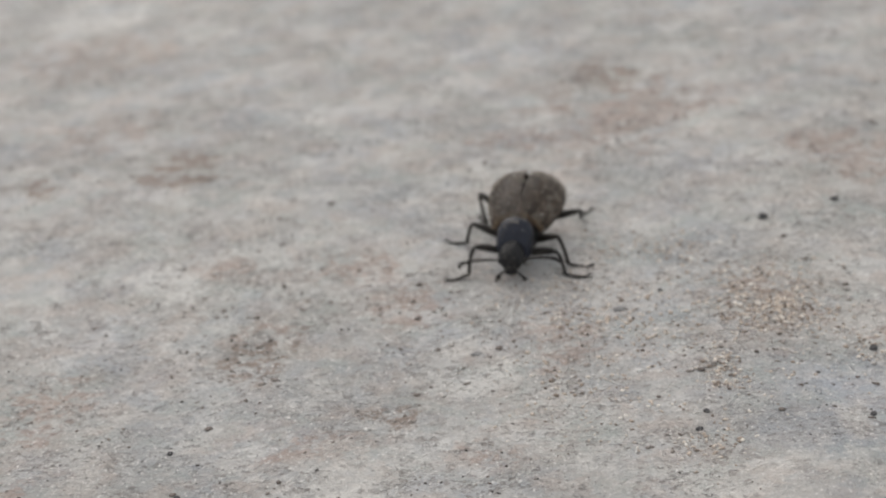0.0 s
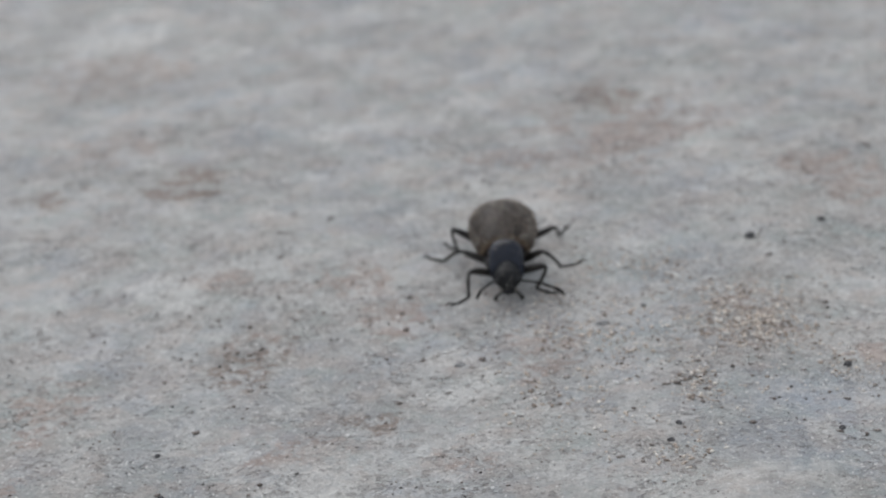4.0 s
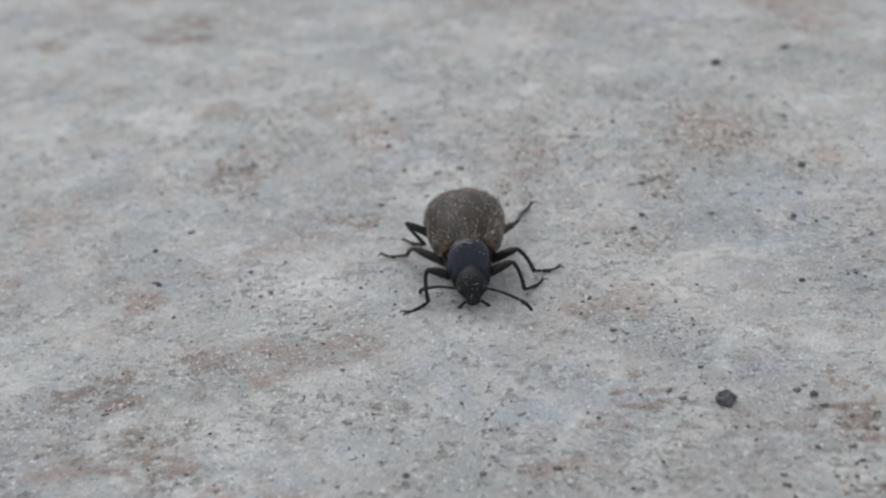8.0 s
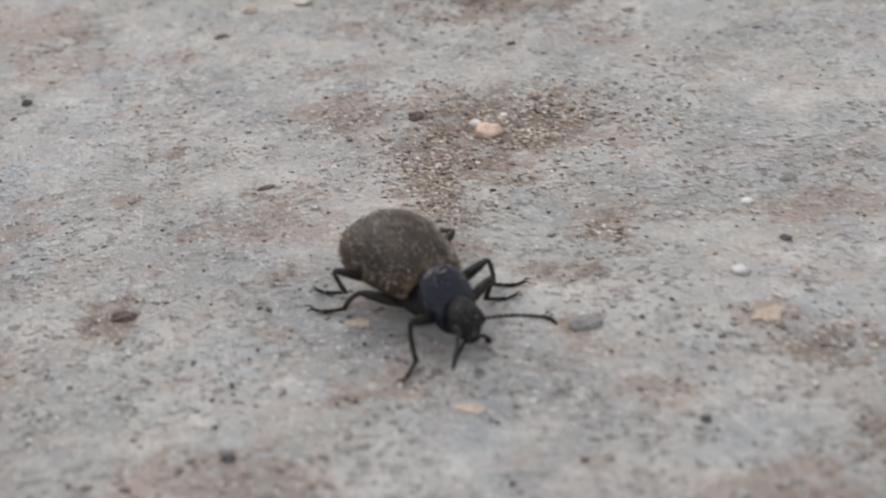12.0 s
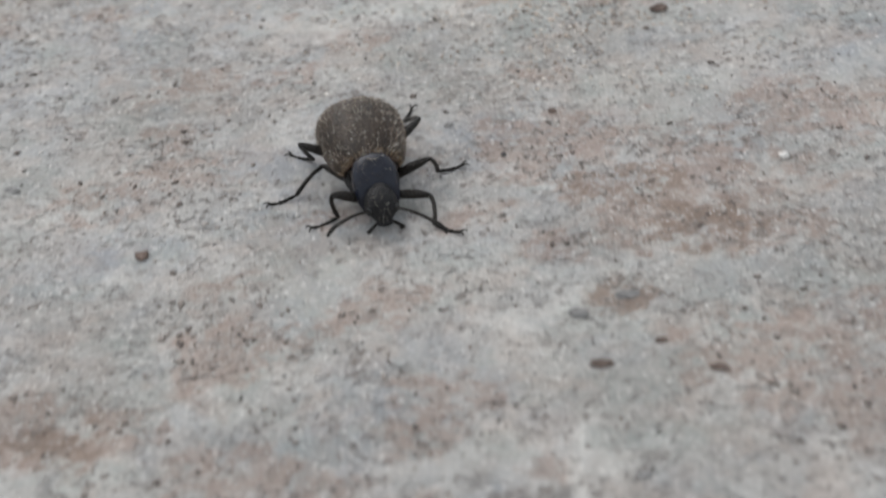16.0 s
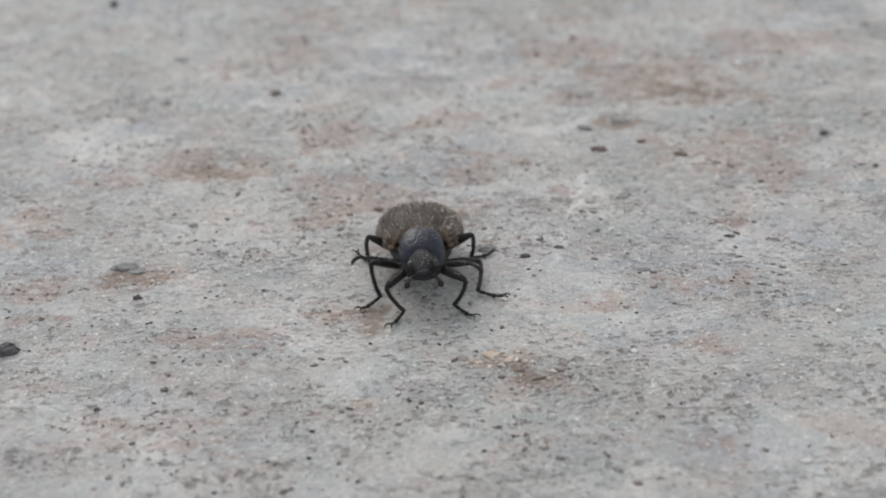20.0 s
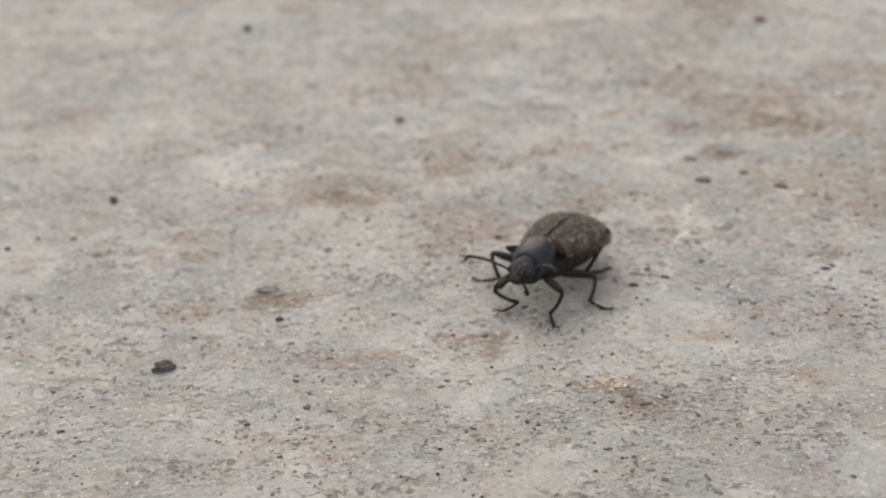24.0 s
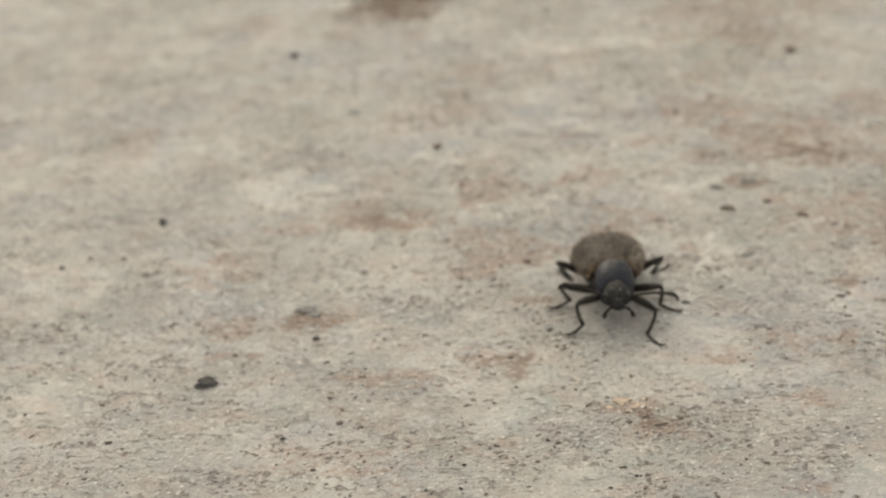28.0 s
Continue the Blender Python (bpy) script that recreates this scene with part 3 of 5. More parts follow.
SAND_A = [
    (0.68, 3.70, 0.20, 0.22, 4, 0.60), (1.31, 3.04, 0.24, 0.30, 4, 1.00), (1.31, 3.08, 0.13, 0.17, 4, 1.00), (0.30, 2.81, 0.27, 0.47, 4, 0.80), (1.68, 2.56, 0.17, 0.16, 4, 0.50),
    (0.93, 2.33, 0.17, 0.17, 4, 1.00), (0.79, 1.84, 0.13, 0.15, 4, 0.80), (0.89, -2.11, 0.21, 0.13, 0, 0.50), (1.80, -2.45, 0.40, 0.36, 0, 1.00),
    (1.47, -3.09, 0.16, 0.27, 0, 0.80), (2.23, -3.45, 0.12, 0.15, 0, 0.70), (3.06, -4.55, 0.21, 0.24, 0, 0.40), (1.69, -7.42, 0.49, 0.15, 1, 0.30),
    (2.34, -7.73, 0.43, 0.32, 1, 0.40), (4.57, -8.53, 0.66, 0.53, 1, 0.35), (3.67, -13.91, 0.10, 0.06, 5, 1.00),
]
SAND = SAND_A


def blotches(x, y, spots, seed):
    """How strongly stains of (x, y, half length, half width, turn, strength) lie over each point."""
    wob = 0.55 * value_noise(x, y, 3.5, seed) + 0.4 * value_noise(x * 0.7, y, 9.0, seed + 1) + 0.2 * value_noise(x, y, 20.0, seed + 2)
    out = np.zeros_like(x)
    for cx, cy, a, b, turn, power in spots:
        c, s = math.cos(radians(turn)), math.sin(radians(turn))
        dx, dy = x - cx, y - cy
        near = (np.abs(dx) < 2.5 * a + b) & (np.abs(dy) < 2.5 * a + b)
        if not near.any():
            continue
        u, v = (dx[near] * c + dy[near] * s) / a, (-dx[near] * s + dy[near] * c) / b
        k = np.clip(1.45 - np.sqrt(u * u + v * v) + 0.9 * wob[near], 0, 1)
        out[near] = np.maximum(out[near], min(1.0, 1.3 * power) * k * k * (3 - 2 * k))
    return out


def graded(lo, hi, step):
    inner = np.arange(lo, hi + step / 2, step)
    away = step * np.cumsum(1.6 ** np.arange(1, 25))
    return np.concatenate([lo - away[::-1], inner, hi + away])


def ground():
    xs, ys = graded(-5.5, 9.5, 0.05), graded(-20.0, 11.0, 0.05)
    gx, gy = np.meshgrid(xs, ys)
    x, y = gx.ravel(), gy.ravel()
    inside = (x > -5.6) & (x < 9.6) & (y > -20.1) & (y < 11.1)
    z = np.where(inside, relief(x, y), 0.0)
    w, h = len(xs), len(ys)
    i = (np.arange(h - 1)[:, None] * w + np.arange(w - 1)[None]).ravel()
    quads = np.stack([i, i + 1, i + w + 1, i + w], 1)
    red, dirt, pale = blotches(x, y, RUST, 11), blotches(x, y, DIRT, 21), blotches(x, y, PALE, 31)
    cool = blotches(x, y, COOL, 41)
    z = z - 0.012 * dirt * inside
    me = bpy.data.meshes.new("ground")
    me.vertices.add(len(x))
    me.vertices.foreach_set("co", np.stack([x, y, z], 1).ravel() * CM)
    me.loops.add(quads.size)
    me.loops.foreach_set("vertex_index", quads.ravel())
    me.polygons.add(len(quads))
    me.polygons.foreach_set("loop_start", np.arange(0, quads.size, 4))
    me.polygons.foreach_set("use_smooth", np.ones(len(quads), bool))
    me.update(calc_edges=True)
    a = me.color_attributes.new("stain", "FLOAT_COLOR", "POINT")
    a.data.foreach_set("color", np.stack([red, dirt, pale, cool], 1).ravel())
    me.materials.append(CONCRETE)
    return tagged(new("ground", me), "weathered grey concrete slab with rusty stains", "ground", kind="structure")


ground()


# ---- loose grit: countless grains ----
def grit(name, count, seed, size, mat, label, bias, spots=None, flat=1.0):
    rng = np.random.default_rng(seed)
    x, y = rng.uniform(-5.0, 9.0, count * 4), rng.uniform(-19.0, 10.5, count * 4)
    lane = np.interp(y, [-19, -13, -8, -4, 4, 10], [3.6, 3.5, 3.2, 1.6, 0.1, 0.3])
    near = rng.random(count * 4) < np.clip(1.25 - np.abs(x - lane) / 4.6, 0.04, 1)
    dirt = blotches(x, y, DIRT, 21) + 0.7 * blotches(x, y, RUST, 11)
    if spots:
        weight = np.array([d[2] * d[3] for d in spots])
        which = rng.choice(len(spots), count * 4, p=weight / weight.sum())
        s = np.array(spots)[which]
        u, v = rng.normal(0, 0.95, count * 4) * s[:, 2], rng.normal(0, 0.95, count * 4) * s[:, 3]
        turn = np.radians(s[:, 4])
        x, y = s[:, 0] + u * np.cos(turn) - v * np.sin(turn), s[:, 1] + u * np.sin(turn) + v * np.cos(turn)
        near = rng.random(count * 4) < s[:, 5]
        dirt = 0.6 + 0.9 * value_noise(x, y, 5.0, seed)
    lump = np.clip(0.45 + 0.8 * value_noise(x, y, 1.6, seed) + 0.6 * value_noise(x * 0.7, y, 5.0, seed + 1), 0, 1) ** 2
    keep = near & (rng.random(count * 4) < bias * np.clip(dirt, 0, 1) + (1 - bias) * lump)
    x, y = x[keep][:count], y[keep][:count]
    n = len(x)
    r = size * np.exp(np.clip(rng.normal(0, 0.5, n), -1, 0.75))
    ang = rng.uniform(0, 2 * np.pi, n)
    base = np.array([[1, 0, 0], [0.2, 0.8, 0.1], [-0.9, 0.3, -0.1], [-0.5, -0.8, 0.05], [0.5, -0.7, -0.05], [0.1, 0.05, 0.75], [0, 0, -0.6]])
    tri = np.array([[0, 1, 5], [1, 2, 5], [2, 3, 5], [3, 4, 5], [4, 0, 5], [1, 0, 6], [2, 1, 6], [3, 2, 6], [4, 3, 6], [0, 4, 6]])
    v = base[None] * (1 + rng.normal(0, 0.18, (n, 7, 3)))
    v *= np.stack([r, r * rng.uniform(0.5, 1, n), r * rng.uniform(0.35, 0.8, n) * flat], 1)[:, None]
    c, s = np.cos(ang)[:, None], np.sin(ang)[:, None]
    px, py = v[..., 0] * c - v[..., 1] * s + x[:, None], v[..., 0] * s + v[..., 1] * c + y[:, None]
    pz = v[..., 2] + (relief(x, y) - 0.012 * blotches(x, y, DIRT, 21) + r * 0.12)[:, None]
    me = bpy.data.meshes.new(name)
    me.vertices.add(n * 7)
    me.vertices.foreach_set("co", np.stack([px, py, pz], 2).ravel() * CM)
    f = (tri[None] + 7 * np.arange(n)[:, None, None]).reshape(-1, 3)
    me.loops.add(f.size)
    me.loops.foreach_set("vertex_index", f.ravel().astype(np.int32))
    me.polygons.add(len(f))
    me.polygons.foreach_set("loop_start", np.arange(0, f.size, 3))
    me.update(calc_edges=True)
    me.materials.append(mat)
    return tagged(new(name, me), label, "grit", kind="stuff")


DARK_GRIT = grit_stuff("dark_grit", [(0.0, (0.03, 0.027, 0.025)), (0.6, (0.10, 0.085, 0.075)), (1.0, (0.2, 0.15, 0.12))])
PALE_GRIT = grit_stuff("pale_grit", [(0.0, (0.28, 0.24, 0.2)), (0.6, (0.45, 0.41, 0.36)), (1.0, (0.72, 0.7, 0.66))])
grit("dark_grit", 15000, 5, 0.0068, DARK_GRIT, "dark grains of grit strewn over the concrete", 0.45)
grit("pale_grit", 15000, 6, 0.0072, PALE_GRIT, "pale sand grains strewn over the concrete", 0.45)
CRUMB = grit_stuff("cement_crumb", [(0.0, (0.10, 0.08, 0.068)), (0.4, (0.20, 0.168, 0.145)), (0.75, (0.34, 0.305, 0.272)), (1.0, (0.56, 0.53, 0.49))])
grit("cement_crumb", 24000, 9, 0.0120, CRUMB, "flat brown and grey crumbs broken out of the concrete", 0.55, None, 0.45)

DIRT_CRUMB = grit_stuff("dirt_crumb", [(0.0, (0.05, 0.036, 0.028)), (0.45, (0.17, 0.118, 0.085)), (0.8, (0.34, 0.245, 0.18)), (1.0, (0.60, 0.52, 0.43))])
grit("dirt_crumb", 4200, 12, 0.0085, DIRT_CRUMB, "loose brown crumbs of dirt gathered on the concrete", 0.85, [d for d in DIRT if d[5] > 0.45 and d[2] * d[3] > 0.03], 0.8)

SAND_GRIT = grit_stuff("sand_grit", [(0.0, (0.14, 0.11, 0.09)), (0.15, (0.32, 0.26, 0.21)), (0.38, (0.52, 0.43, 0.35)), (0.75, (0.66, 0.58, 0.49)), (1.0, (0.84, 0.80, 0.73))])
grit("sand_grit", 7500, 7, 0.0090, SAND_GRIT, "drifts of coarse cream and orange sand on the concrete", 0.9, SAND)


# ---- single stones ----
def ground_z(x, y):
    one = lambda v: np.array([float(v)])
    return float((relief(one(x), one(y)) - 0.012 * blotches(one(x), one(y), DIRT, 21))[0])


def stone(name, x, y, a, b, h, turn, mat, seed, label, group="", jag=1.0):
    bm = bmesh.new()
    blob(bm, (0, 0, 0), (a * 0.92, b * 0.92, h), seed, 0.8 * jag, 3 if a > 0.05 else 2)
    for v in bm.verts:
        v.co += Vector(noise.noise_vector(v.co * 4000 + Vector((seed, 0, 0)))) * a * 0.09 * jag * CM
        v.co.z = max(v.co.z, -0.55 * h * CM)
    ob = part(name, bm, mat)
    ob.data.polygons.foreach_set("use_smooth", [jag < 0.5] * len(ob.data.polygons))
    ob.matrix_basis = pose(x * CM, y * CM, (ground_z(x, y) + (0.42 if h > 0.02 else 0.36) * h) * CM, 0, 0, turn)
    return tagged(ob, label, "stone", group)


# kinds of stone: x, y, half length, half width, turn
DARK_CHIPS_A = [
    (1.44, 4.15, .034, .028, 17), (0.78, 1.84, .021, .018, -12), (0.83, 2.00, .019, .015, -20), (-1.92, 1.80, .017, .015, -10), (-1.82, 1.44, .017, .015, -4),
    (1.66, 1.92, .021, .016, 16), (1.79, 2.53, .026, .022, -2), (1.92, 4.35, .03, .02, -21), (0.71, 3.26, .016, .012, -8), (1.12, 0.16, .05, .045, 5),
    (1.52, 0.19, .022, .018, 16), (1.61, 1.21, .018, .014, 12), (-0.78, -1.77, .03, .026, 25), (2.27, -4.22, .014, .012, -16), (1.94, -1.46, .03, .012, 19),
    (3.01, -3.67, .030, .018, -23), (0.57, -4.94, .032, .024, 3), (2.41, -4.93, .026, .02, -11),
]
DARK_CHIPS_B = [
    (2.24, -6.29, .034, .032, -15), 
    (5.54, -8.56, .018, .014, -18), (4.04, -9.96, .016, .014, 13), (3.83, -12.90, .034, .017, -3), (1.86, -13.27, .026, .02, 9), (1.32, -13.76, .064, .038, 9),
    (5.72, -11.36, .032, .022, 23), (1.86, -14.29, .015, .012, -4), (0.54, -11.78, .03, .034, 7), (0.86, -8.64, .042, .036, 22),
    (0.05, -12.44, .018, .016, 19),
]
DARK_CHIPS_C = [
    (1.03, 0.45, .014, .012, -6), (-0.31, -0.34, .016, .013, -6), (3.97, -8.09, .014, .012, -23), (4.93, -12.70, .03, .012, -9),
    (4.01, -12.82, .03, .012, -8), (3.25, -14.26, .012, .012, 4), (1.64, -5.22, .014, .013, 1), (2.84, 6.64, .05, .022, 10),
]
GREY_CHIPS_A = [
    (-0.36, 2.65, .03, .024, 20), (0.46, 3.07, .04, .022, 19), (2.03, -4.24, .075, .05, 14), (1.45, -0.68, .058, .042, 10), (4.41, -12.20, .034, .024, 12), (2.66, -1.11, .034, .026, -9),
    (3.14, -3.15, .05, .026, 21), (3.78, -9.65, .03, .022, 22), (4.27, -11.21, .05, .034, -14), (4.50, -11.10, .06, .034, -1), (1.73, -12.92, .07, .04, 4),
    (2.02, -12.43, .03, .022, 10), (3.63, -12.80, .055, .036, 10), (1.55, -9.86, .05, .022, -20), (6.41, -9.49, .04, .026, -1),
     (3.58, -2.64, .024, .016, -15), (1.80, -12.97, .05, .026, -3),
]
GREY_CHIPS_B = [
    (4.43, -13.06, .040, .022, 1),
]
BROWN_CHIPS_A = [
    (0.25, -1.07, .05, .022, 24),     (1.37, -2.25, .046, .04, 9), (0.04, -3.93, .06, .034, 0), (0.61, -2.89, .05, .02, 18), (1.87, -7.66, .03, .026, 5), (5.02, -8.63, .058, .036, 7),
    (4.32, -9.59, .026, .02, -2), (2.28, -10.50, .038, .034, -5), (4.33, -11.55, .055, .026, 5), (4.60, -11.43, .03, .02, 15),
    (3.04, -12.28, .03, .022, 5), (3.55, -3.46, .03, .016, -1), (3.74, -3.29, .05, .018, 18), (4.81, -11.63, .045, .022, -15), (3.84, -14.08, .034, .012, 12), (3.93, -14.02, .020, .010, -20), (3.76, -14.02, .018, .010, 30),
]
ORANGE_CHIPS_A = [
    (0.40, -0.73, .046, .032, 14),     (1.07, -4.11, .055, .026, -3), (2.39, -5.82, .03, .024, -1), (2.08, -7.14, .042, .032, 20), (2.99, -3.95, .02, .016, -3),
]
PEACH_CHIPS_A = [
    (1.74, -2.49, .070, .056, 6),
]
LUMP_CHIPS_A = [
    (1.85, -7.01, .075, .062, -22),
]
PLATE_CHIPS_A = [
    (0.72, -0.66, .066, .056, 12), (3.39, -13.65, .026, .022, 0),
]
CRUMB_CHIPS_A = [
    (3.63, -13.88, .046, .030, 5), (3.71, -13.93, .030, .020, 40), (3.57, -13.94, .020, .014, -10), (2.80, -4.27, .066, .042, 10), (1.51, -4.75, .055, .030, -8),
]
WHITE_CHIPS_A = [
    (0.52, 2.42, .02, .018, 17), (-0.92, 1.95, .018, .016, -3), (-1.34, 2.08, .018, .014, 0), (-1.47, -0.67, .043, .036, -21), (-1.60, -0.73, .015, .013, 10),
    (-0.80, -0.61, .015, .012, -8), (-0.66, -3.48, .022, .02, 14), (2.90, -3.35, .032, .026, 1), (2.75, -3.92, .046, .034, -23),
    (2.49, -6.00, .07, .024, -14), (4.02, -6.54, .032, .026, -12), (2.36, -7.79, .036, .028, -20), (1.41, -8.37, .03, .022, 0), (5.39, -10.18, .03, .03, -24),
    (4.92, -14.75, .03, .016, 1), (5.32, -13.55, .018, .014, 10), (4.30, -13.85, .018, .016, 4),
]
WHITE_CHIPS_B = [
    (0.36, -0.69, .026, .018, 30), (-0.19, -1.02, .020, .017, 5),     (1.52, 0.19, .014, .012, -2), (1.68, -2.36, .036, .030, 20), (1.83, -2.30, .022, .018, 4), (0.63, 2.41, .012, .012, -12), (3.88, -12.97, .016, .014, 20), (4.50, -11.11, .02, .014, -9),
]
CHIPS = [
    (DARK_CHIPS_A + DARK_CHIPS_B + DARK_CHIPS_C, DARK_STONE, 0.8, "small dark stone chip lying on the concrete", "dark stone chips"),
    (GREY_CHIPS_A + GREY_CHIPS_B, GREY_STONE, 0.42, "flat grey stone chip set in the concrete", "grey stone chips"),
    (BROWN_CHIPS_A, BROWN_STONE, 0.6, "brown gritty stone chip on the concrete", "brown stone chips"),
    (ORANGE_CHIPS_A, ORANGE_STONE, 0.75, "pale orange sandstone pebble on the concrete", "orange stone chips"),
    (PEACH_CHIPS_A, PEACH_STONE, 0.8, "rounded cream and peach pebble in brown dirt", ""),
    (LUMP_CHIPS_A, GREY_STONE, 0.75, "lumpy grey stone half sunk in brown dirt", ""),
    (CRUMB_CHIPS_A, ORANGE_STONE, 0.32, "flat tan crumb of stone on the concrete", "tan crumbs"),
    (PLATE_CHIPS_A, PLATE_STONE, 0.30, "flat pale tan flake of stone on the concrete", "tan flakes"),
    (WHITE_CHIPS_A + WHITE_CHIPS_B, WHITE_STONE, 0.6, "small whitish quartz chip on the concrete", "white stone chips"),
]
count = 0
for rows, mat, tall, label, group in CHIPS:
    for x, y, a, b, turn in rows:
        count += 1
        stone("stone", x, y, a, b, b * tall, turn, mat, count, label, group, 0.45 if mat in (PEACH_STONE, WHITE_STONE) or "lumpy" in label else 0.95 if (a > 0.045 and mat is DARK_STONE) or "crumb" in label else 0.6)


# ---- the beetle: x ahead, y to its left, z up, origin on the ground under the front edge of the wing cases ----
beetle = tagged(new("beetle"), "hairy brown and black darkling beetle on concrete", "beetle")
LONG, WIDE = 0.571, 0.207
HINGE = (-0.015, 0.075, 0.285)


def half_width(u):
    shoulder = 0.124 + 0.024 * min(1.0, u / 0.12)
    grow = shoulder + (WIDE - 0.148) * math.sin(min(1.0, u / 0.62) * math.pi / 2) ** 1.15
    return grow if u < 0.62 else WIDE * math.sqrt(max(0.0, 1 - ((u - 0.62) / 0.38) ** 2.1))


def crest(u):
    """Height of the seam: it rises to a hump past the middle and drops steeply to a round tail."""
    return 0.292 + 0.063 * math.sin(min(1, u / 0.52) * math.pi / 2) if u < 0.52 else 0.15 + 0.205 * math.sqrt(max(0, 1 - ((u - 0.52) / 0.48) ** 2.4))


def skirt(u):
    return 0.190 - 0.012 * u


def shell_point(u, v, side, lift=0.0):
    """A point of a wing case: u from front to tip, v from the seam to the outer edge."""
    a = v * math.pi / 2
    w, top, low = half_width(u), crest(u), skirt(u)
    bulge = math.sin(a) ** 0.92
    y = -0.004 * (1 - v) ** 4 + w * bulge
    z = low + (top - low) * (math.cos(a) ** 0.85 if v < 1 else 0.0)
    front = 0.02 * v * (1 - u) ** 8
    return Vector((-u * LONG - front - lift * 0.2, side * (y + lift * math.sin(a)), z + lift * math.cos(a)))


def wing_case(side):
    bm = bmesh.new()
    nu, nv = 30, 14
    grid = [[bm.verts.new((shell_point(0.004 + 0.994 * i / nu, (j / nv) ** 1.7, side) - Vector((HINGE[0], side * HINGE[1], HINGE[2]))) * CM)
             for j in range(nv + 1)] for i in range(nu + 1)]
    for i in range(nu):
        for j in range(nv):
            q = (grid[i][j], grid[i][j + 1], grid[i + 1][j + 1], grid[i + 1][j])
            bm.faces.new(q if side < 0 else q[::-1])
    me = bpy.data.meshes.new("wing_case")
    bm.to_mesh(me)
    bm.free()
    me.materials.append(SHELL)
    me.polygons.foreach_set("use_smooth", [True] * len(me.polygons))
    ob = new("wing_case", me)
    ob.parent = beetle
    ob.location = (HINGE[0] * CM, side * HINGE[1] * CM, HINGE[2] * CM)
    th = ob.modifiers.new("thickness", "SOLIDIFY")
    th.thickness, th.offset = 0.010 * CM, -1
    tagged(ob, "domed brown wing case covered in short pale hairs")
    pelt("hair", side, 5200, 0.024, 0.0012, HAIR, "short grey-brown hairs").parent = ob
    pelt("pale_hair", side, 330, 0.015, 0.0015, PALE_HAIR, "cream flecks of hair in loose tufts", 5).parent = ob
    pelt("fringe", side, 90, 0.021, 0.0014, FRINGE, "tan fringe of hair along the front edge", 4, (0.004, 0.055)).parent = ob
    return ob


def pelt(name, side, many, long, thick, mat, label, tuft=1, band=(0.02, 0.97)):
    """Short hairs that lie backwards on a wing case, one by one or in loose tufts."""
    rng = random.Random(40 + side + many)
    o = Vector((HINGE[0], side * HINGE[1], HINGE[2]))
    verts, faces = [], []
    for _ in range(many):
        u, v = rng.uniform(*band), rng.uniform(0.0, 0.98)
        worn = noise.noise(Vector((u * 6, v * 8, side * 4))) + 0.5 * noise.noise(Vector((u * 15, v * 17, side * 9)))
        if tuft > 1 and worn + 0.3 * (u < 0.10) < rng.uniform(-0.75, 0.55):
            continue
        lean = rng.uniform(-0.6, 0.6)
        for _ in range(rng.randint(1, tuft)):
            fu = min(0.985, max(0.01, u + rng.gauss(0, 0.008) * (tuft > 1)))
            fv = min(0.985, max(0.0, v + rng.gauss(0, 0.016) * (tuft > 1)))
            p = shell_point(fu, fv, side)
            e = shell_point(min(fu + 0.02, 0.995), fv, side) - p
            nrm = e.cross(shell_point(fu, min(fv + 0.02, 1.0), side) - p)
            if nrm.length < 1e-9 or e.length < 1e-9:
                continue
            nrm.normalize()
            if nrm.z < 0:
                nrm = -nrm
            e.normalize()
            across = nrm.cross(e)
            way = (e * 0.8 + nrm * rng.uniform(0.4, 1.25) + across * (lean + rng.uniform(-0.35, 0.35))).normalized()
            size, wide = long * rng.uniform(0.6, 1.4) * (1 + 0.35 * worn), thick * rng.uniform(0.75, 1.3)
            if tuft > 1:
                p = p + nrm * 0.009
            k = len(verts)
            verts += [(p + across * wide - o) * CM, (p - across * wide - o) * CM, (p + nrm * wide * 1.4 - o) * CM, (p + way * size - o) * CM]
            faces += [(k, k + 1, k + 3), (k + 1, k + 2, k + 3), (k + 2, k, k + 3)]
    return tagged(mesh_object(name, verts, faces, mat, None, False), label, kind="stuff")


CASES = {side: wing_case(side) for side in (1, -1)}


def shield_mid(x):
    """Height of the neck shield's axis."""
    return 0.228 - 0.50 * max(0.0, x - 0.04)


def head_at(x, z, down):
    return pose(x * CM, 0, z * CM, 0, down, 0)


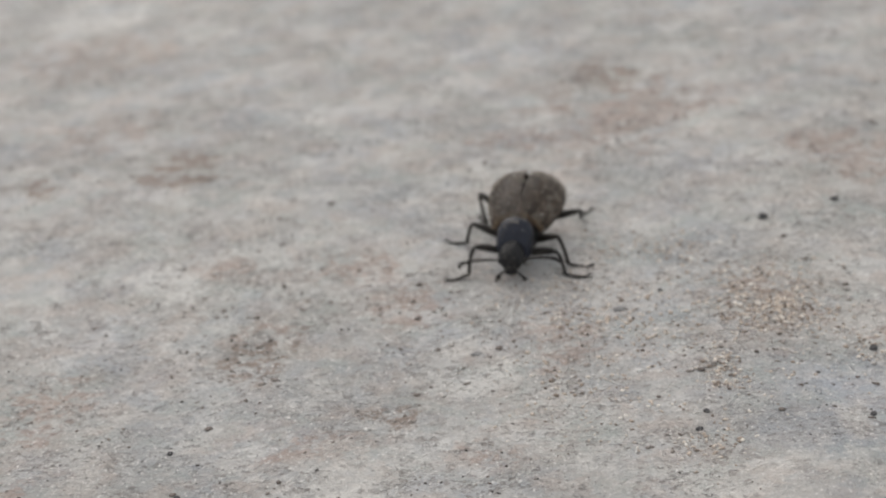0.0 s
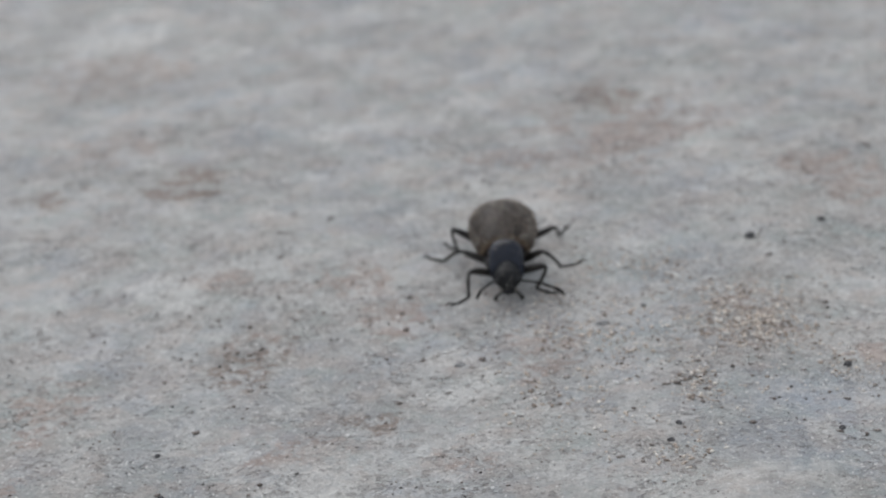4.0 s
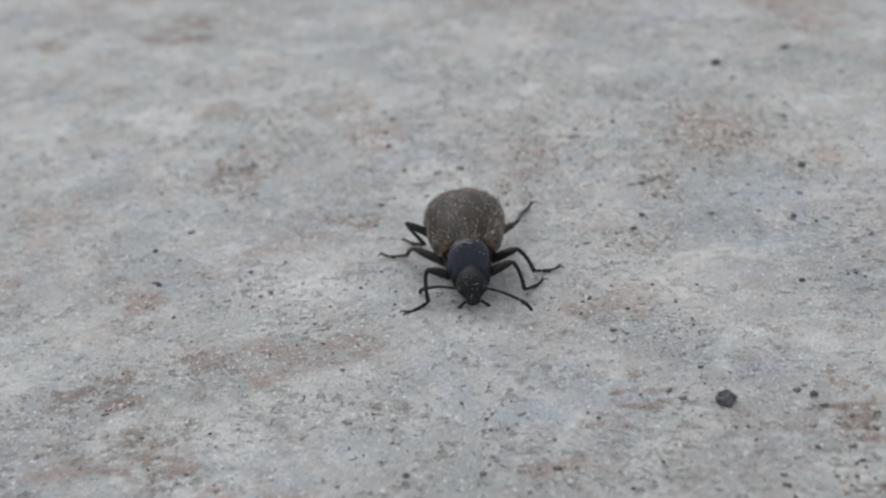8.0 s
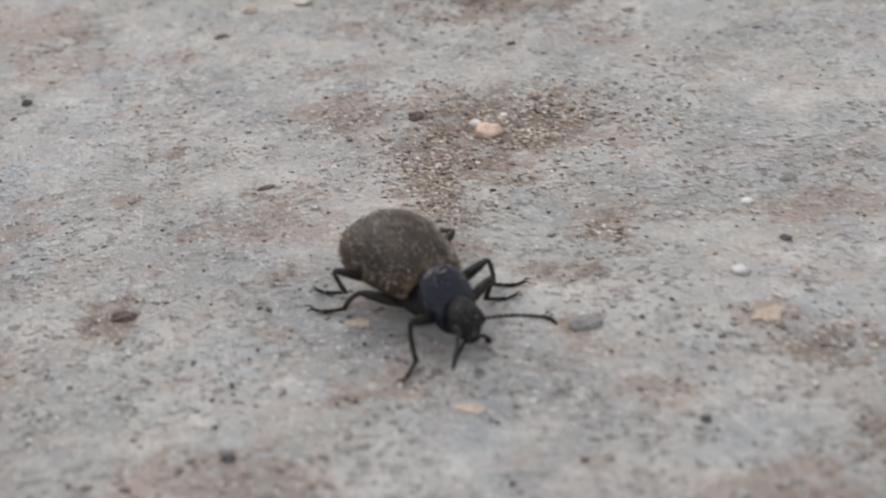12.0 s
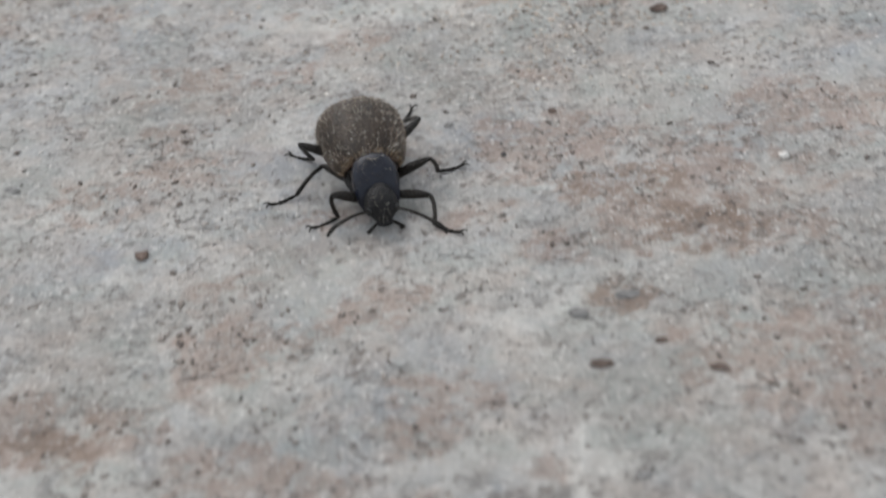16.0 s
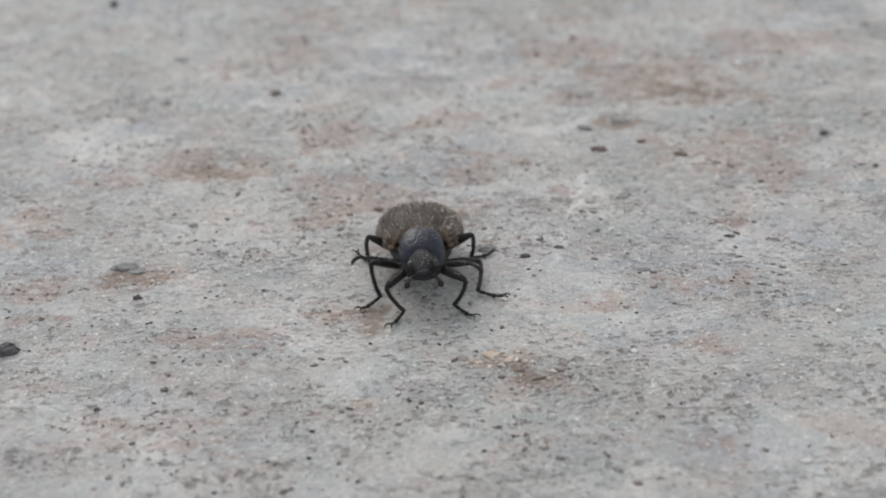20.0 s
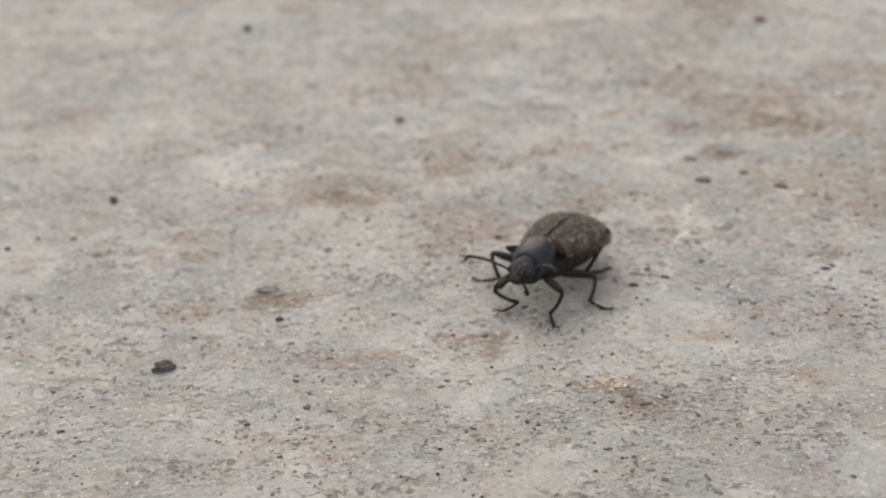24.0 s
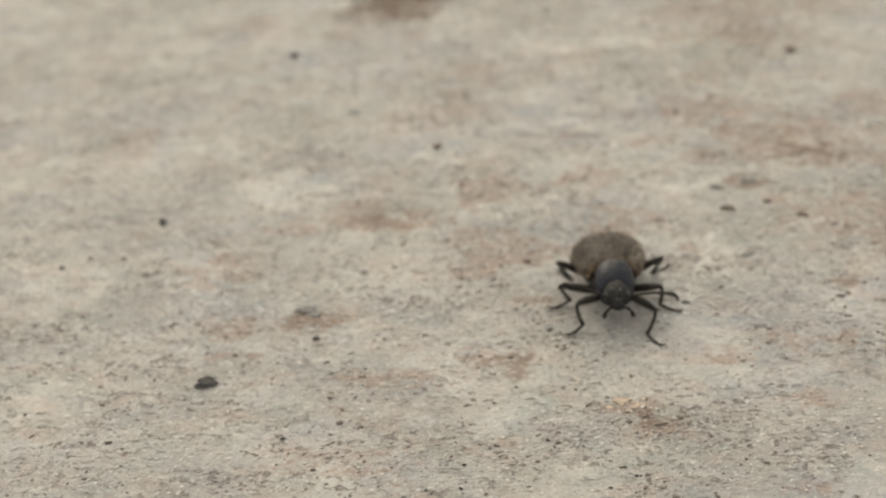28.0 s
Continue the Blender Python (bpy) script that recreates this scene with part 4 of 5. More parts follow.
def body_parts():
    # hind body under the wing cases, ringed
    bm = bmesh.new()
    n, sides = 30, 20
    rings = []
    for i in range(n + 1):
        u = i / n
        r = max(0.012, 0.93 * half_width(min(0.985, 0.04 + 0.93 * u)) - 0.012)
        groove = 1 - 0.035 * (abs(math.sin(u * 5.5 * math.pi)) < 0.28)
        top = skirt(u) + (crest(0.02 + 0.93 * u) - skirt(u)) * 0.62
        low = 0.058 + 0.075 * u * u
        rings.append([bm.verts.new(Vector((-0.02 - u * LONG * 0.93, math.cos(a) * r * groove, ((top + low) / 2 + math.sin(a) * (top - low) / 2 * groove))) * CM)
                      for a in (2 * math.pi * k / sides for k in range(sides))])
    for a, b in zip(rings, rings[1:]):
        for k in range(sides):
            bm.faces.new((a[k], a[(k + 1) % sides], b[(k + 1) % sides], b[k]))
    bm.faces.new(rings[0])
    bm.faces.new(rings[-1])
    part("abdomen", bm, BLACK, beetle, "dark ringed hind body")

    # breast plate that carries the middle and hind legs
    bm = bmesh.new()
    blob(bm, (-0.09, 0, 0.150), (0.23, 0.135, 0.095), 3, 0.05, 3)
    part("thorax", bm, BLACK, beetle)

    # neck shield: a barrel that slopes down to the head, with a faint rim at both ends
    bm = bmesh.new()
    xs = [0.008, 0.010, 0.016, 0.026, 0.05, 0.08, 0.108, 0.132, 0.150, 0.160, 0.166, 0.168]
    rs = [0.062, 0.089, 0.097, 0.101, 0.107, 0.110, 0.109, 0.104, 0.097, 0.091, 0.082, 0.055]
    sides = 32
    square = lambda v: math.copysign(abs(v) ** 0.82, v)
    rings = []
    for x, r in zip(xs, rs):
        mid = shield_mid(x)
        rings.append([bm.verts.new(Vector((x - 0.22 * r * math.sin(a), square(math.cos(a)) * r * 1.02, mid + square(math.sin(a)) * r * 0.90)) * CM)
                      for a in (2 * math.pi * k / sides for k in range(sides))])
    for a, b in zip(rings, rings[1:]):
        for k in range(sides):
            bm.faces.new((a[k], a[(k + 1) % sides], b[(k + 1) % sides], b[k]))
    bm.faces.new(rings[0])
    bm.faces.new(rings[-1])
    shield = part("pronotum", bm, BLUE_BLACK, beetle, "blue-black pitted neck shield")
    # a pale scratch across the shield
    bm = bmesh.new()
    for x0, y0, x1, y1, w in ((0.055, -0.030, 0.066, 0.004, 0.0022), (0.069, -0.004, 0.062, 0.030, 0.0018), (0.050, 0.046, 0.034, 0.062, 0.0016), (0.074, -0.050, 0.070, -0.038, 0.0014)):
        pts = []
        for q in (0, 0.33, 0.67, 1):
            x, y = x0 + (x1 - x0) * q, y0 + (y1 - y0) * q
            up = math.sqrt(max(0.0, 1 - (y / 0.102) ** 2))
            pts.append((x - 0.022 * up, y, shield_mid(x) + 0.0995 * up ** 0.82))
        tube(bm, pts, [w * 0.4, w, w * 0.9, w * 0.3], 5)
    part("scratch", bm, PALE_HAIR, shield, "pale scratch across the neck shield")
    # short neck between shield and head
    bm = bmesh.new()
    tube(bm, [(0.13, 0, 0.178), (0.160, 0, 0.166), (0.195, 0, 0.160)], [0.068, 0.062, 0.056], 16)
    part("neck", bm, BLACK, beetle)

    # brown front rim of the wing cases, under their fringe of hair
    bm = bmesh.new()
    pts = [(-0.004 - 0.016 * abs(math.cos(a)) ** 2, 0.131 * math.cos(a), 0.195 + 0.096 * math.sin(a) ** 0.85) for a in (math.pi * (0.12 + 0.76 * k / 24) for k in range(25))]
    tube(bm, pts, [0.0085] * 25, 6)
    part("collar", bm, RIM, beetle, "rusty brown front rim")

    # head, bent down
    bm = bmesh.new()
    blob(bm, (0, 0, 0), (0.100, 0.077, 0.064), 9, 0.06, 3)
    for v in bm.verts:
        x = v.co.x / CM
        v.co.y *= 1.0 + 0.10 * math.exp(-((x - 0.015) / 0.03) ** 2) - 0.26 * max(0.0, x / 0.09) ** 1.5
        v.co.z *= 1.0 - 0.25 * max(0.0, x / 0.09)
    head = part("head", bm, BLACK, beetle, "small black bent-down head")
    head.matrix_basis = head_at(0.206, 0.170, 46)
    for side in (1, -1):
        bm = bmesh.new()
        blob(bm, (0.026, side * 0.060, 0.014), (0.027, 0.020, 0.032), 2, 0.02, 2)
        part("eye", bm, EYE, head)
        bm = bmesh.new()
        tube(bm, [(0.080, side * 0.028, -0.014), (0.098, side * 0.054, -0.012), (0.112, side * 0.074, -0.024), (0.122, side * 0.082, -0.044), (0.126, side * 0.084, -0.056)],
             [0.007, 0.008, 0.009, 0.016, 0.009], 7)
        part("palp", bm, LEG, head, "club-ended black feeler by the mouth")
    bm = bmesh.new()
    blob(bm, (0.088, 0, -0.004), (0.022, 0.04, 0.026), 5, 0.05, 2)
    part("upper_lip", bm, BLACK, head)
    # pale specks and bristles on shield and head
    rng = random.Random(8)
    verts, faces = [], []
    for _ in range(260):
        x, a = rng.uniform(0.02, 0.15), rng.uniform(0.1, math.pi - 0.1)
        r = 0.104 if x < 0.12 else 0.096
        p = Vector((x - 0.22 * r * math.sin(a), square(math.cos(a)) * r * 1.02, shield_mid(x) + square(math.sin(a)) * r * 0.88))
        out = Vector((rng.uniform(-0.5, 0.1), math.cos(a), math.sin(a))).normalized()
        k, w = len(verts), 0.0012
        verts += [(p + Vector((w, 0, 0))) * CM, (p - Vector((w, 0, 0))) * CM, (p + Vector((0, w, w))) * CM, (p + out * rng.uniform(0.01, 0.026)) * CM]
        faces += [(k, k + 1, k + 3), (k + 1, k + 2, k + 3), (k + 2, k, k + 3)]
    tagged(mesh_object("bristle", verts, faces, HAIR, beetle, False), "sparse pale bristles", kind="stuff")
    # pale specks on head and shield: dust in the punctures, and glints modelled as blobs
    for name, holder, centre, radii, many in (("dust_and_glints", head, (0, 0, 0), (0.096, 0.078, 0.066), 50), ("dust_and_glints", beetle, (0.07, 0, 0.212), (0.085, 0.104, 0.100), 14)):
        bm = bmesh.new()
        for _ in range(many):
            a, e = rng.uniform(-math.pi, math.pi), rng.uniform(0.35, 1.45)
            way = Vector((math.cos(a) * math.cos(e), math.sin(a) * math.cos(e), math.sin(e)))
            if holder is head:
                way.y *= 1.0 - 0.28 * max(0.0, way.x)
                way.z *= 1.0 - 0.25 * max(0.0, way.x)
            r = rng.uniform(0.0009, 0.0024)
            blob(bm, [centre[k] + way[k] * radii[k] for k in range(3)], (r * rng.uniform(0.8, 2.2), r, r * 0.7), 1, 0, 1)
        tagged(part(name, bm, PALE_HAIR, holder), "specks of pale dust and glints modelled as specks", kind="stuff")
    return head


HEAD = body_parts()

# legs: hip in the body's space, lengths of thigh and shin
HIPS = {"front": ((0.101, 0.063, 0.129), 0.185, 0.168), "middle": ((-0.058, 0.070, 0.099), 0.244, 0.208), "hind": ((-0.262, 0.086, 0.118), 0.263, 0.282)}
LEGS = {}


def fuzz(limb_part, far, r, rise, seed):
    """Short hairs that stand off a thigh or a shin."""
    rng = random.Random(seed)
    verts, faces = [], []
    for _ in range(70):
        q, a = rng.uniform(0.1, 0.95), rng.uniform(0, 2 * math.pi)
        out = Vector((rng.uniform(0.3, 1.0), math.cos(a), math.sin(a))).normalized()
        p = Vector((q * far, math.cos(a) * r * 0.9, rise * math.sin(q * math.pi) + math.sin(a) * r * 0.9))
        k, w = len(verts), 0.0009
        verts += [(p + Vector((w, 0, 0))) * CM, (p - Vector((w, 0, 0))) * CM, (p + Vector((0, w, w))) * CM, (p + out * rng.uniform(0.007, 0.014)) * CM]
        faces += [(k, k + 1, k + 3), (k + 1, k + 2, k + 3), (k + 2, k, k + 3)]
    tagged(mesh_object("leg_hair", verts, faces, HAIR, limb_part, False), "short grey-brown leg hairs", kind="stuff")


def leg_parts(pair, side):
    _, a, b = HIPS[pair]
    bm = bmesh.new()
    tube(bm, [(0, 0, 0), (0.12 * a, 0, 0.003), (0.35 * a, 0, 0.006), (0.62 * a, 0, 0.007), (0.85 * a, 0, 0.004), (a, 0, 0)], [0.014, 0.0185, 0.0235, 0.0245, 0.0195, 0.012], 10)
    thigh = part("femur", bm, LEG, beetle, "thick black thigh")
    fuzz(thigh, a, 0.021, 0.006, 3)
    bm = bmesh.new()
    bend = 0.014
    tube(bm, [(0, 0, 0), (0.06 * b, 0, 0.006), (0.3 * b, 0, bend), (0.65 * b, 0, bend * 0.8), (0.9 * b, 0, 0.004), (b, 0, 0)], [0.0105, 0.0115, 0.0105, 0.0105, 0.0118, 0.0105], 9)
    shin = part("tibia", bm, LEG, beetle)
    fuzz(shin, b, 0.0105, bend, 4)
    bm = bmesh.new()
    at = high = 0.0
    for k, (size, r, rise) in enumerate(((0.046, 0.0095, -0.004), (0.030, 0.0100, -0.003), (0.026, 0.0115, 0.001), (0.042, 0.0080, 0.014))):
        tube(bm, [(at, 0, high), (at + size * 0.25, 0, high + rise * 0.2 + 0.001), (at + size * 0.8, 0, high + rise * 0.8 + 0.001), (at + size, 0, high + rise)], [r * 0.55, r * 0.9, r, r * 0.6], 7)
        at += size * 0.94
        high += rise
    foot = part("tarsus", bm, LEG, beetle, "beaded brown-black foot")
    for s in (1, -1):
        bm = bmesh.new()
        tube(bm, [(at - 0.004, 0.002 * s, high), (at + 0.010, 0.010 * s, high + 0.009), (at + 0.022, 0.017 * s, high + 0.008), (at + 0.029, 0.021 * s, high - 0.003)], [0.0048, 0.0042, 0.0032, 0.0012], 5)
        part("claw", bm, LEG, foot)
    LEGS[pair, side] = (thigh, shin, foot)


def antenna_parts(side):
    """Eleven joints; the last is long and hooks down and outwards."""
    bm = bmesh.new()
    way = [Vector((0.245 * q, 0, 0.022 * math.sin(q * 2.6))) for q in (i / 10 for i in range(11))]
    tube(bm, [(0, 0, 0), way[1] * 0.5, way[1]], [0.008, 0.0115, 0.0085], 8)
    root = part("antenna", bm, LEG, beetle, "black beaded antenna")
    for k, (a, b) in enumerate(zip(way[1:], way[2:])):
        bm = bmesh.new()
        r = 0.0068 + 0.0003 * k
        d = b - a
        tube(bm, [a, a + d * 0.3, a + d * 0.75, a + d * 1.02], [r * 0.65, r, r * 1.1, r * 0.7], 8)
        part("antenna_segment", bm, LEG, root)
    bm = bmesh.new()
    e = way[-1]
    tube(bm, [e, e + Vector((0.016, 0, -0.001)), e + Vector((0.036, 0, -0.008)), e + Vector((0.054, 0, -0.022)), e + Vector((0.066, 0, -0.040)), e + Vector((0.070, 0, -0.054))],
         [0.006, 0.0098, 0.0108, 0.0102, 0.0085, 0.004], 8)
    part("antenna_segment", bm, LEG, root, "long hooked last joint of the antenna")
    return root


for pair in HIPS:
    for side in (1, -1):
        leg_parts(pair, side)
FEELERS = {side: antenna_parts(side) for side in (1, -1)}

# hind wings: a stiff front edge, a clear sheet with veins, and a tip that folds under
WING_ROOT = (-0.03, 0.07, 0.25)


def sheet(outline, thick):
    """A thin plate between rows of points, in centimetres."""
    bm = bmesh.new()
    tops = [[bm.verts.new(Vector((p[0], p[1], p[2] + thick / 2)) * CM) for p in row] for row in outline]
    lows = [[bm.verts.new(Vector((p[0], p[1], p[2] - thick / 2)) * CM) for p in row] for row in outline]
    n, m = len(outline), len(outline[0])
    for i in range(n - 1):
        for j in range(m - 1):
            bm.faces.new((tops[i][j], tops[i][j + 1], tops[i + 1][j + 1], tops[i + 1][j]))
            bm.faces.new((lows[i][j], lows[i + 1][j], lows[i + 1][j + 1], lows[i][j + 1]))
    rim = [(i, 0) for i in range(n)] + [(n - 1, j) for j in range(1, m)] + [(i, m - 1) for i in range(n - 2, -1, -1)] + [(0, j) for j in range(m - 2, 0, -1)]
    for (a, b), (c, d) in zip(rim, rim[1:] + rim[:1]):
        bm.faces.new((tops[a][b], lows[a][b], lows[c][d], tops[c][d]))
    return bm


def hind_wing(side):
    """Long axis along -x when folded; the front edge lies outwards."""
    def at(u, v):
        chord = 0.04 + 0.205 * math.sin(min(1, u / 0.7) * math.pi / 2) - 0.15 * (max(0, u - 0.7) / 0.3) ** 1.5
        return (-0.66 * u, side * (0.05 - 0.05 * u ** 3 - chord * v), 0.012 * math.sin(v * 9) * u + 0.01 * math.sin(u * 3))
    bm = sheet([[at(i / 14, j / 8) for j in range(9)] for i in range(15)], 0.0016)
    wing = part("hind_wing", bm, WING, beetle, "clear amber hind wing with brown veins")
    bm = bmesh.new()
    tube(bm, [at(u / 10, 0.0) for u in range(11)], [0.014, 0.017, 0.016, 0.015, 0.015, 0.016, 0.018, 0.02, 0.021, 0.02, 0.014], 7, 0.5)
    part("front_vein", bm, VEIN, wing, "dark brown stiff front edge")
    for k, (v0, v1, u0, u1) in enumerate(((0.1, 0.35, 0.02, 0.7), (0.15, 0.62, 0.02, 0.62), (0.2, 0.9, 0.02, 0.5), (0.3, 0.95, 0.03, 0.3), (0.5, 0.2, 0.45, 0.78), (0.62, 0.8, 0.4, 0.7))):
        bm = bmesh.new()
        tube(bm, [at(u0 + (u1 - u0) * s, v0 + (v1 - v0) * s ** 1.4) for s in (i / 7 for i in range(8))], [0.0055 - 0.0005 * i for i in range(8)], 5)
        part("vein", bm, VEIN, wing)
    tip_at = lambda u, v: (-0.23 * u, side * (0.0 - 0.15 * v * (1 - u * 0.75) - 0.02 * u - 0.02 * math.sin(u * 3)), 0.006 * math.sin(v * 5))
    bm = sheet([[tip_at(i / 8, j / 5) for j in range(6)] for i in range(9)], 0.0016)
    thin = len(bm.faces)
    tube(bm, [tip_at(u, 0.0) for u in (0, 0.15, 0.3, 0.5, 0.7, 0.85)], [0.015, 0.015, 0.012, 0.009, 0.006, 0.003], 6, 0.6)
    bm.faces.ensure_lookup_table()
    for f in bm.faces[thin:]:
        f.material_index = 1
    tip = part("wing_tip", bm, WING_TIP, wing, "brown folding wing tip with a dark edge")
    tip.data.materials.append(VEIN)
    return wing, tip


WINGS = {side: hind_wing(side) for side in (1, -1)}


# ---- what moves ----
BEETLE = [
    (0, -0.105, 3.724, 0.014, -101.5, -8.7, -0.1),
    (1, -0.280, 3.837, -0.024, -128.3, -9.0, -0.3),
    (2, -0.315, 3.868, 0.008, -118.1, -5.1, -0.1),
    (3, -0.166, 3.745, -0.001, -94.5, -7.7, -0.1),
    (3.5, -0.126, 3.746, -0.004, -88.1, -3.6, -0.1),
    (5.5, -0.097, 3.188, 0.027, -79.7, -7.7, 0.0),
    (6, -0.080, 2.971, -0.016, -75.0, -8.0, -0.1),
    (6.5, -0.070, 2.654, -0.042, -75.9, -9.0, -0.1),
    (7, -0.035, 2.343, -0.043, -78.2, -8.9, -0.3),
    (8, -0.105, 1.329, -0.034, -83.8, -5.0, -0.1),
    (9, 0.008, -0.087, -0.015, -78.7, -4.8, 0.1),
    (9.5, 0.176, -0.712, -0.024, -72.0, -3.8, -0.1),
    (10, 0.371, -1.452, -0.039, -71.4, -3.5, -0.3),
    (11, 0.781, -2.706, -0.044, -63.2, -3.0, -0.3),
    (12, 1.405, -4.142, -0.025, -57.9, -2.9, -0.4),
    (12.5, 1.718, -4.880, 0.016, -64.6, -3.3, -0.4),
    (14.5, 2.896, -7.811, -0.021, -66.8, -1.1, -0.5),
    (15, 3.198, -8.811, -0.027, -68.3, -1.8, -0.5),
    (15.5, 3.321, -9.504, -0.029, -78.4, -1.8, -0.4),
    (16, 3.397, -10.247, -0.031, -80.1, -1.8, -0.2),
    (17, 3.242, -12.003, -0.021, -87.0, 1.9, 0.1),
    (18, 3.199, -13.492, -0.016, -79.3, 2.8, 0.3),
    (18.5, 3.231, -13.456, 0.010, -82.0, 5.9, 0.0),
    (19, 3.352, -13.413, 0.053, -67.1, 11.1, -0.2),
    (20, 3.300, -13.279, 0.034, -87.2, 14.0, -0.1),
    (20.5, 3.309, -13.270, 0.047, -82.0, 16.9, -0.3),
    (22.5, 3.180, -13.017, 0.004, -118.1, 8.1, -0.0),
    (23, 3.173, -13.108, 0.045, -129.4, 6.8, 0.2),
    (24, 3.290, -13.027, 0.050, -118.5, 11.2, 0.3),
    (25, 3.358, -12.880, 0.068, -110.3, 13.5, 0.1),
    (25.5, 3.410, -12.888, 0.042, -102.1, 11.9, 0.1),
    (26, 3.447, -12.898, 0.045, -99.5, 14.0, 0.1),
    (26.5, 3.445, -12.719, 0.033, -103.6, 14.6, -0.0),
    (27, 3.510, -12.635, 0.108, -96.3, 17.2, -0.0),
    (27.5, 3.569, -12.927, 0.020, -86.9, 4.0, 0.1),
    (28, 3.587, -12.951, 0.029, -83.9, 9.6, 0.2),
]

FOOT_FRONT_RIGHT_A = [
    (0, 0.233, -0.266, -38, 57), (1, 0.166, -0.347, -14, 26), (2, 0.182, -0.264, -26, 116), (3, 0.282, -0.221, -41, 93), (3.5, 0.261, -0.228, -43, 44),
    (5.5, 0.144, -0.245, -31, 63), (6, 0.195, -0.244, -39, 68), (6.5, 0.223, -0.241, -75, 47), (7, 0.286, -0.275, -36, 71), (8, 0.216, -0.230, -30, 60),
    (9, 0.272, -0.271, -41, 80), (10, 0.282, -0.275, -37, 68), (11, 0.306, -0.305, -32, 61),
]
FOOT_FRONT_RIGHT_B = [
    (12, 0.192, -0.233, -15, 59), (12.5, -0.096, -0.179, 22, 96), (14.5, 0.155, -0.248, -9, 63), (15, 0.197, -0.277, -4, 78), (16, 0.106, -0.200, 13, 75),
    (17, 0.227, -0.261, -6, 59), (18, 0.092, -0.269, 13, 78), (19, 0.048, -0.245, 3, 54), (20, 0.183, -0.099, -20, 30), (20.5, 0.214, -0.130, -75, 48),
    (22.5, 0.232, -0.121, 5, 17), (23, 0.129, -0.120, -22, 31), (24, 0.127, -0.052, -75, 24), (25, 0.232, -0.043, -75, 15), (26, 0.177, -0.087, -18, 43),
    (26.5, 0.317, -0.026, -75, 33), (27, 0.250, -0.085, -75, 24), (27.5, 0.171, -0.166, 1, 41), (28, 0.132, -0.192, 21, 43),
]
FOOT_MIDDLE_RIGHT_A = [
    (0, -0.158, -0.362, 12, 97), (1, -0.125, -0.365, 20, 96), (2, -0.111, -0.443, 13, 95), (3, -0.147, -0.370, 17, 115), (3.5, -0.180, -0.388, 15, 124),
    (5.5, -0.236, -0.362, -9, 123), (6, -0.292, -0.312, 35, 117), (6.5, -0.221, -0.366, -75, 120), (7, -0.115, -0.316, 19, 86), (8, -0.322, -0.327, 33, 107),
    (9, -0.267, -0.322, 30, 107), (10, -0.238, -0.296, 26, 115), (11, -0.213, -0.301, 26, 111),
]
FOOT_MIDDLE_RIGHT_B = [
    (12, -0.306, -0.274, 29, 131), (12.5, -0.136, -0.240, -75, 104), (14.5, -0.298, -0.263, 32, 117), (15, -0.317, -0.285, 28, 117), (16, -0.142, -0.369, -75, 80),
    (17, -0.238, -0.293, 31, 122), (18, -0.220, -0.332, 23, 113), (19, -0.097, -0.232, 28, 66), (20, 0.035, -0.214, 10, 46), (20.5, 0.032, -0.277, -67, 80),
    (22.5, 0.103, -0.212, 17, 71), (23, -0.028, -0.335, 8, 97), (24, -0.060, -0.284, 33, 57), (25, 0.101, -0.190, 10, 56), (26, 0.051, -0.202, 4, 112),
    (26.5, 0.104, -0.162, 8, 39), (27, 0.093, -0.232, -74, 47), (27.5, -0.102, -0.241, 42, 55), (28, -0.158, -0.243, 50, 60),
]
FOOT_HIND_RIGHT_A = [
    (0, -0.424, -0.293, 13, 146), (1, -0.309, -0.296, 17, 146), (2, -0.462, -0.290, 30, 146), (3, -0.606, -0.267, 37, 146), (3.5, -0.655, -0.275, 34, 146),
    (5.5, -0.587, -0.270, 29, 146), (6, -0.582, -0.242, 40, 146), (6.5, -0.422, -0.261, 35, 128), (7, -0.648, -0.341, 43, 155), (8, -0.431, -0.226, 38, 127),
    (9, -0.398, -0.191, 39, 114), (10, -0.446, -0.205, 44, 138), (11, -0.516, -0.211, 45, 139),
]
FOOT_HIND_RIGHT_B = [
    (12, -0.415, -0.200, 39, 140), (12.5, -0.616, -0.193, 45, 139), (14.5, -0.427, -0.207, 40, 138), (15, -0.405, -0.191, 39, 136), (16, -0.423, -0.242, 41, 130),
    (17, -0.462, -0.260, 45, 138), (18, -0.461, -0.231, 39, 121), (19, -0.359, -0.256, 39, 152), (20, -0.337, -0.267, 52, 152), (20.5, -0.402, -0.279, 64, 152),
    (22.5, -0.365, -0.274, 58, 152), (23, -0.309, -0.260, 67, 152), (24, -0.309, -0.260, 67, 152), (25, -0.309, -0.260, 67, 152), (26, -0.335, -0.263, 52, 152),
    (26.5, -0.473, -0.262, 48, 152), (27, -0.474, -0.261, 44, 152), (27.5, -0.318, -0.270, 40, 152), (28, -0.403, -0.217, 53, 152),
]
FOOT_FRONT_LEFT_A = [
    (0, 0.184, 0.311, -75, 91), (1, 0.179, 0.297, -41, 63), (2, 0.309, 0.247, -47, 47), (3, 0.239, 0.246, -26, 65), (3.5, 0.250, 0.182, -21, 55),
    (5.5, 0.127, 0.276, 27, 86), (6, 0.129, 0.278, 6, 94), (6.5, 0.207, 0.252, -21, 102), (7, 0.255, 0.288, -62, 80), (8, 0.168, 0.273, -11, 131),
    (9, 0.101, 0.235, 7, 85), (10, 0.127, 0.226, 8, 79), (11, 0.127, 0.217, 17, 60),
]
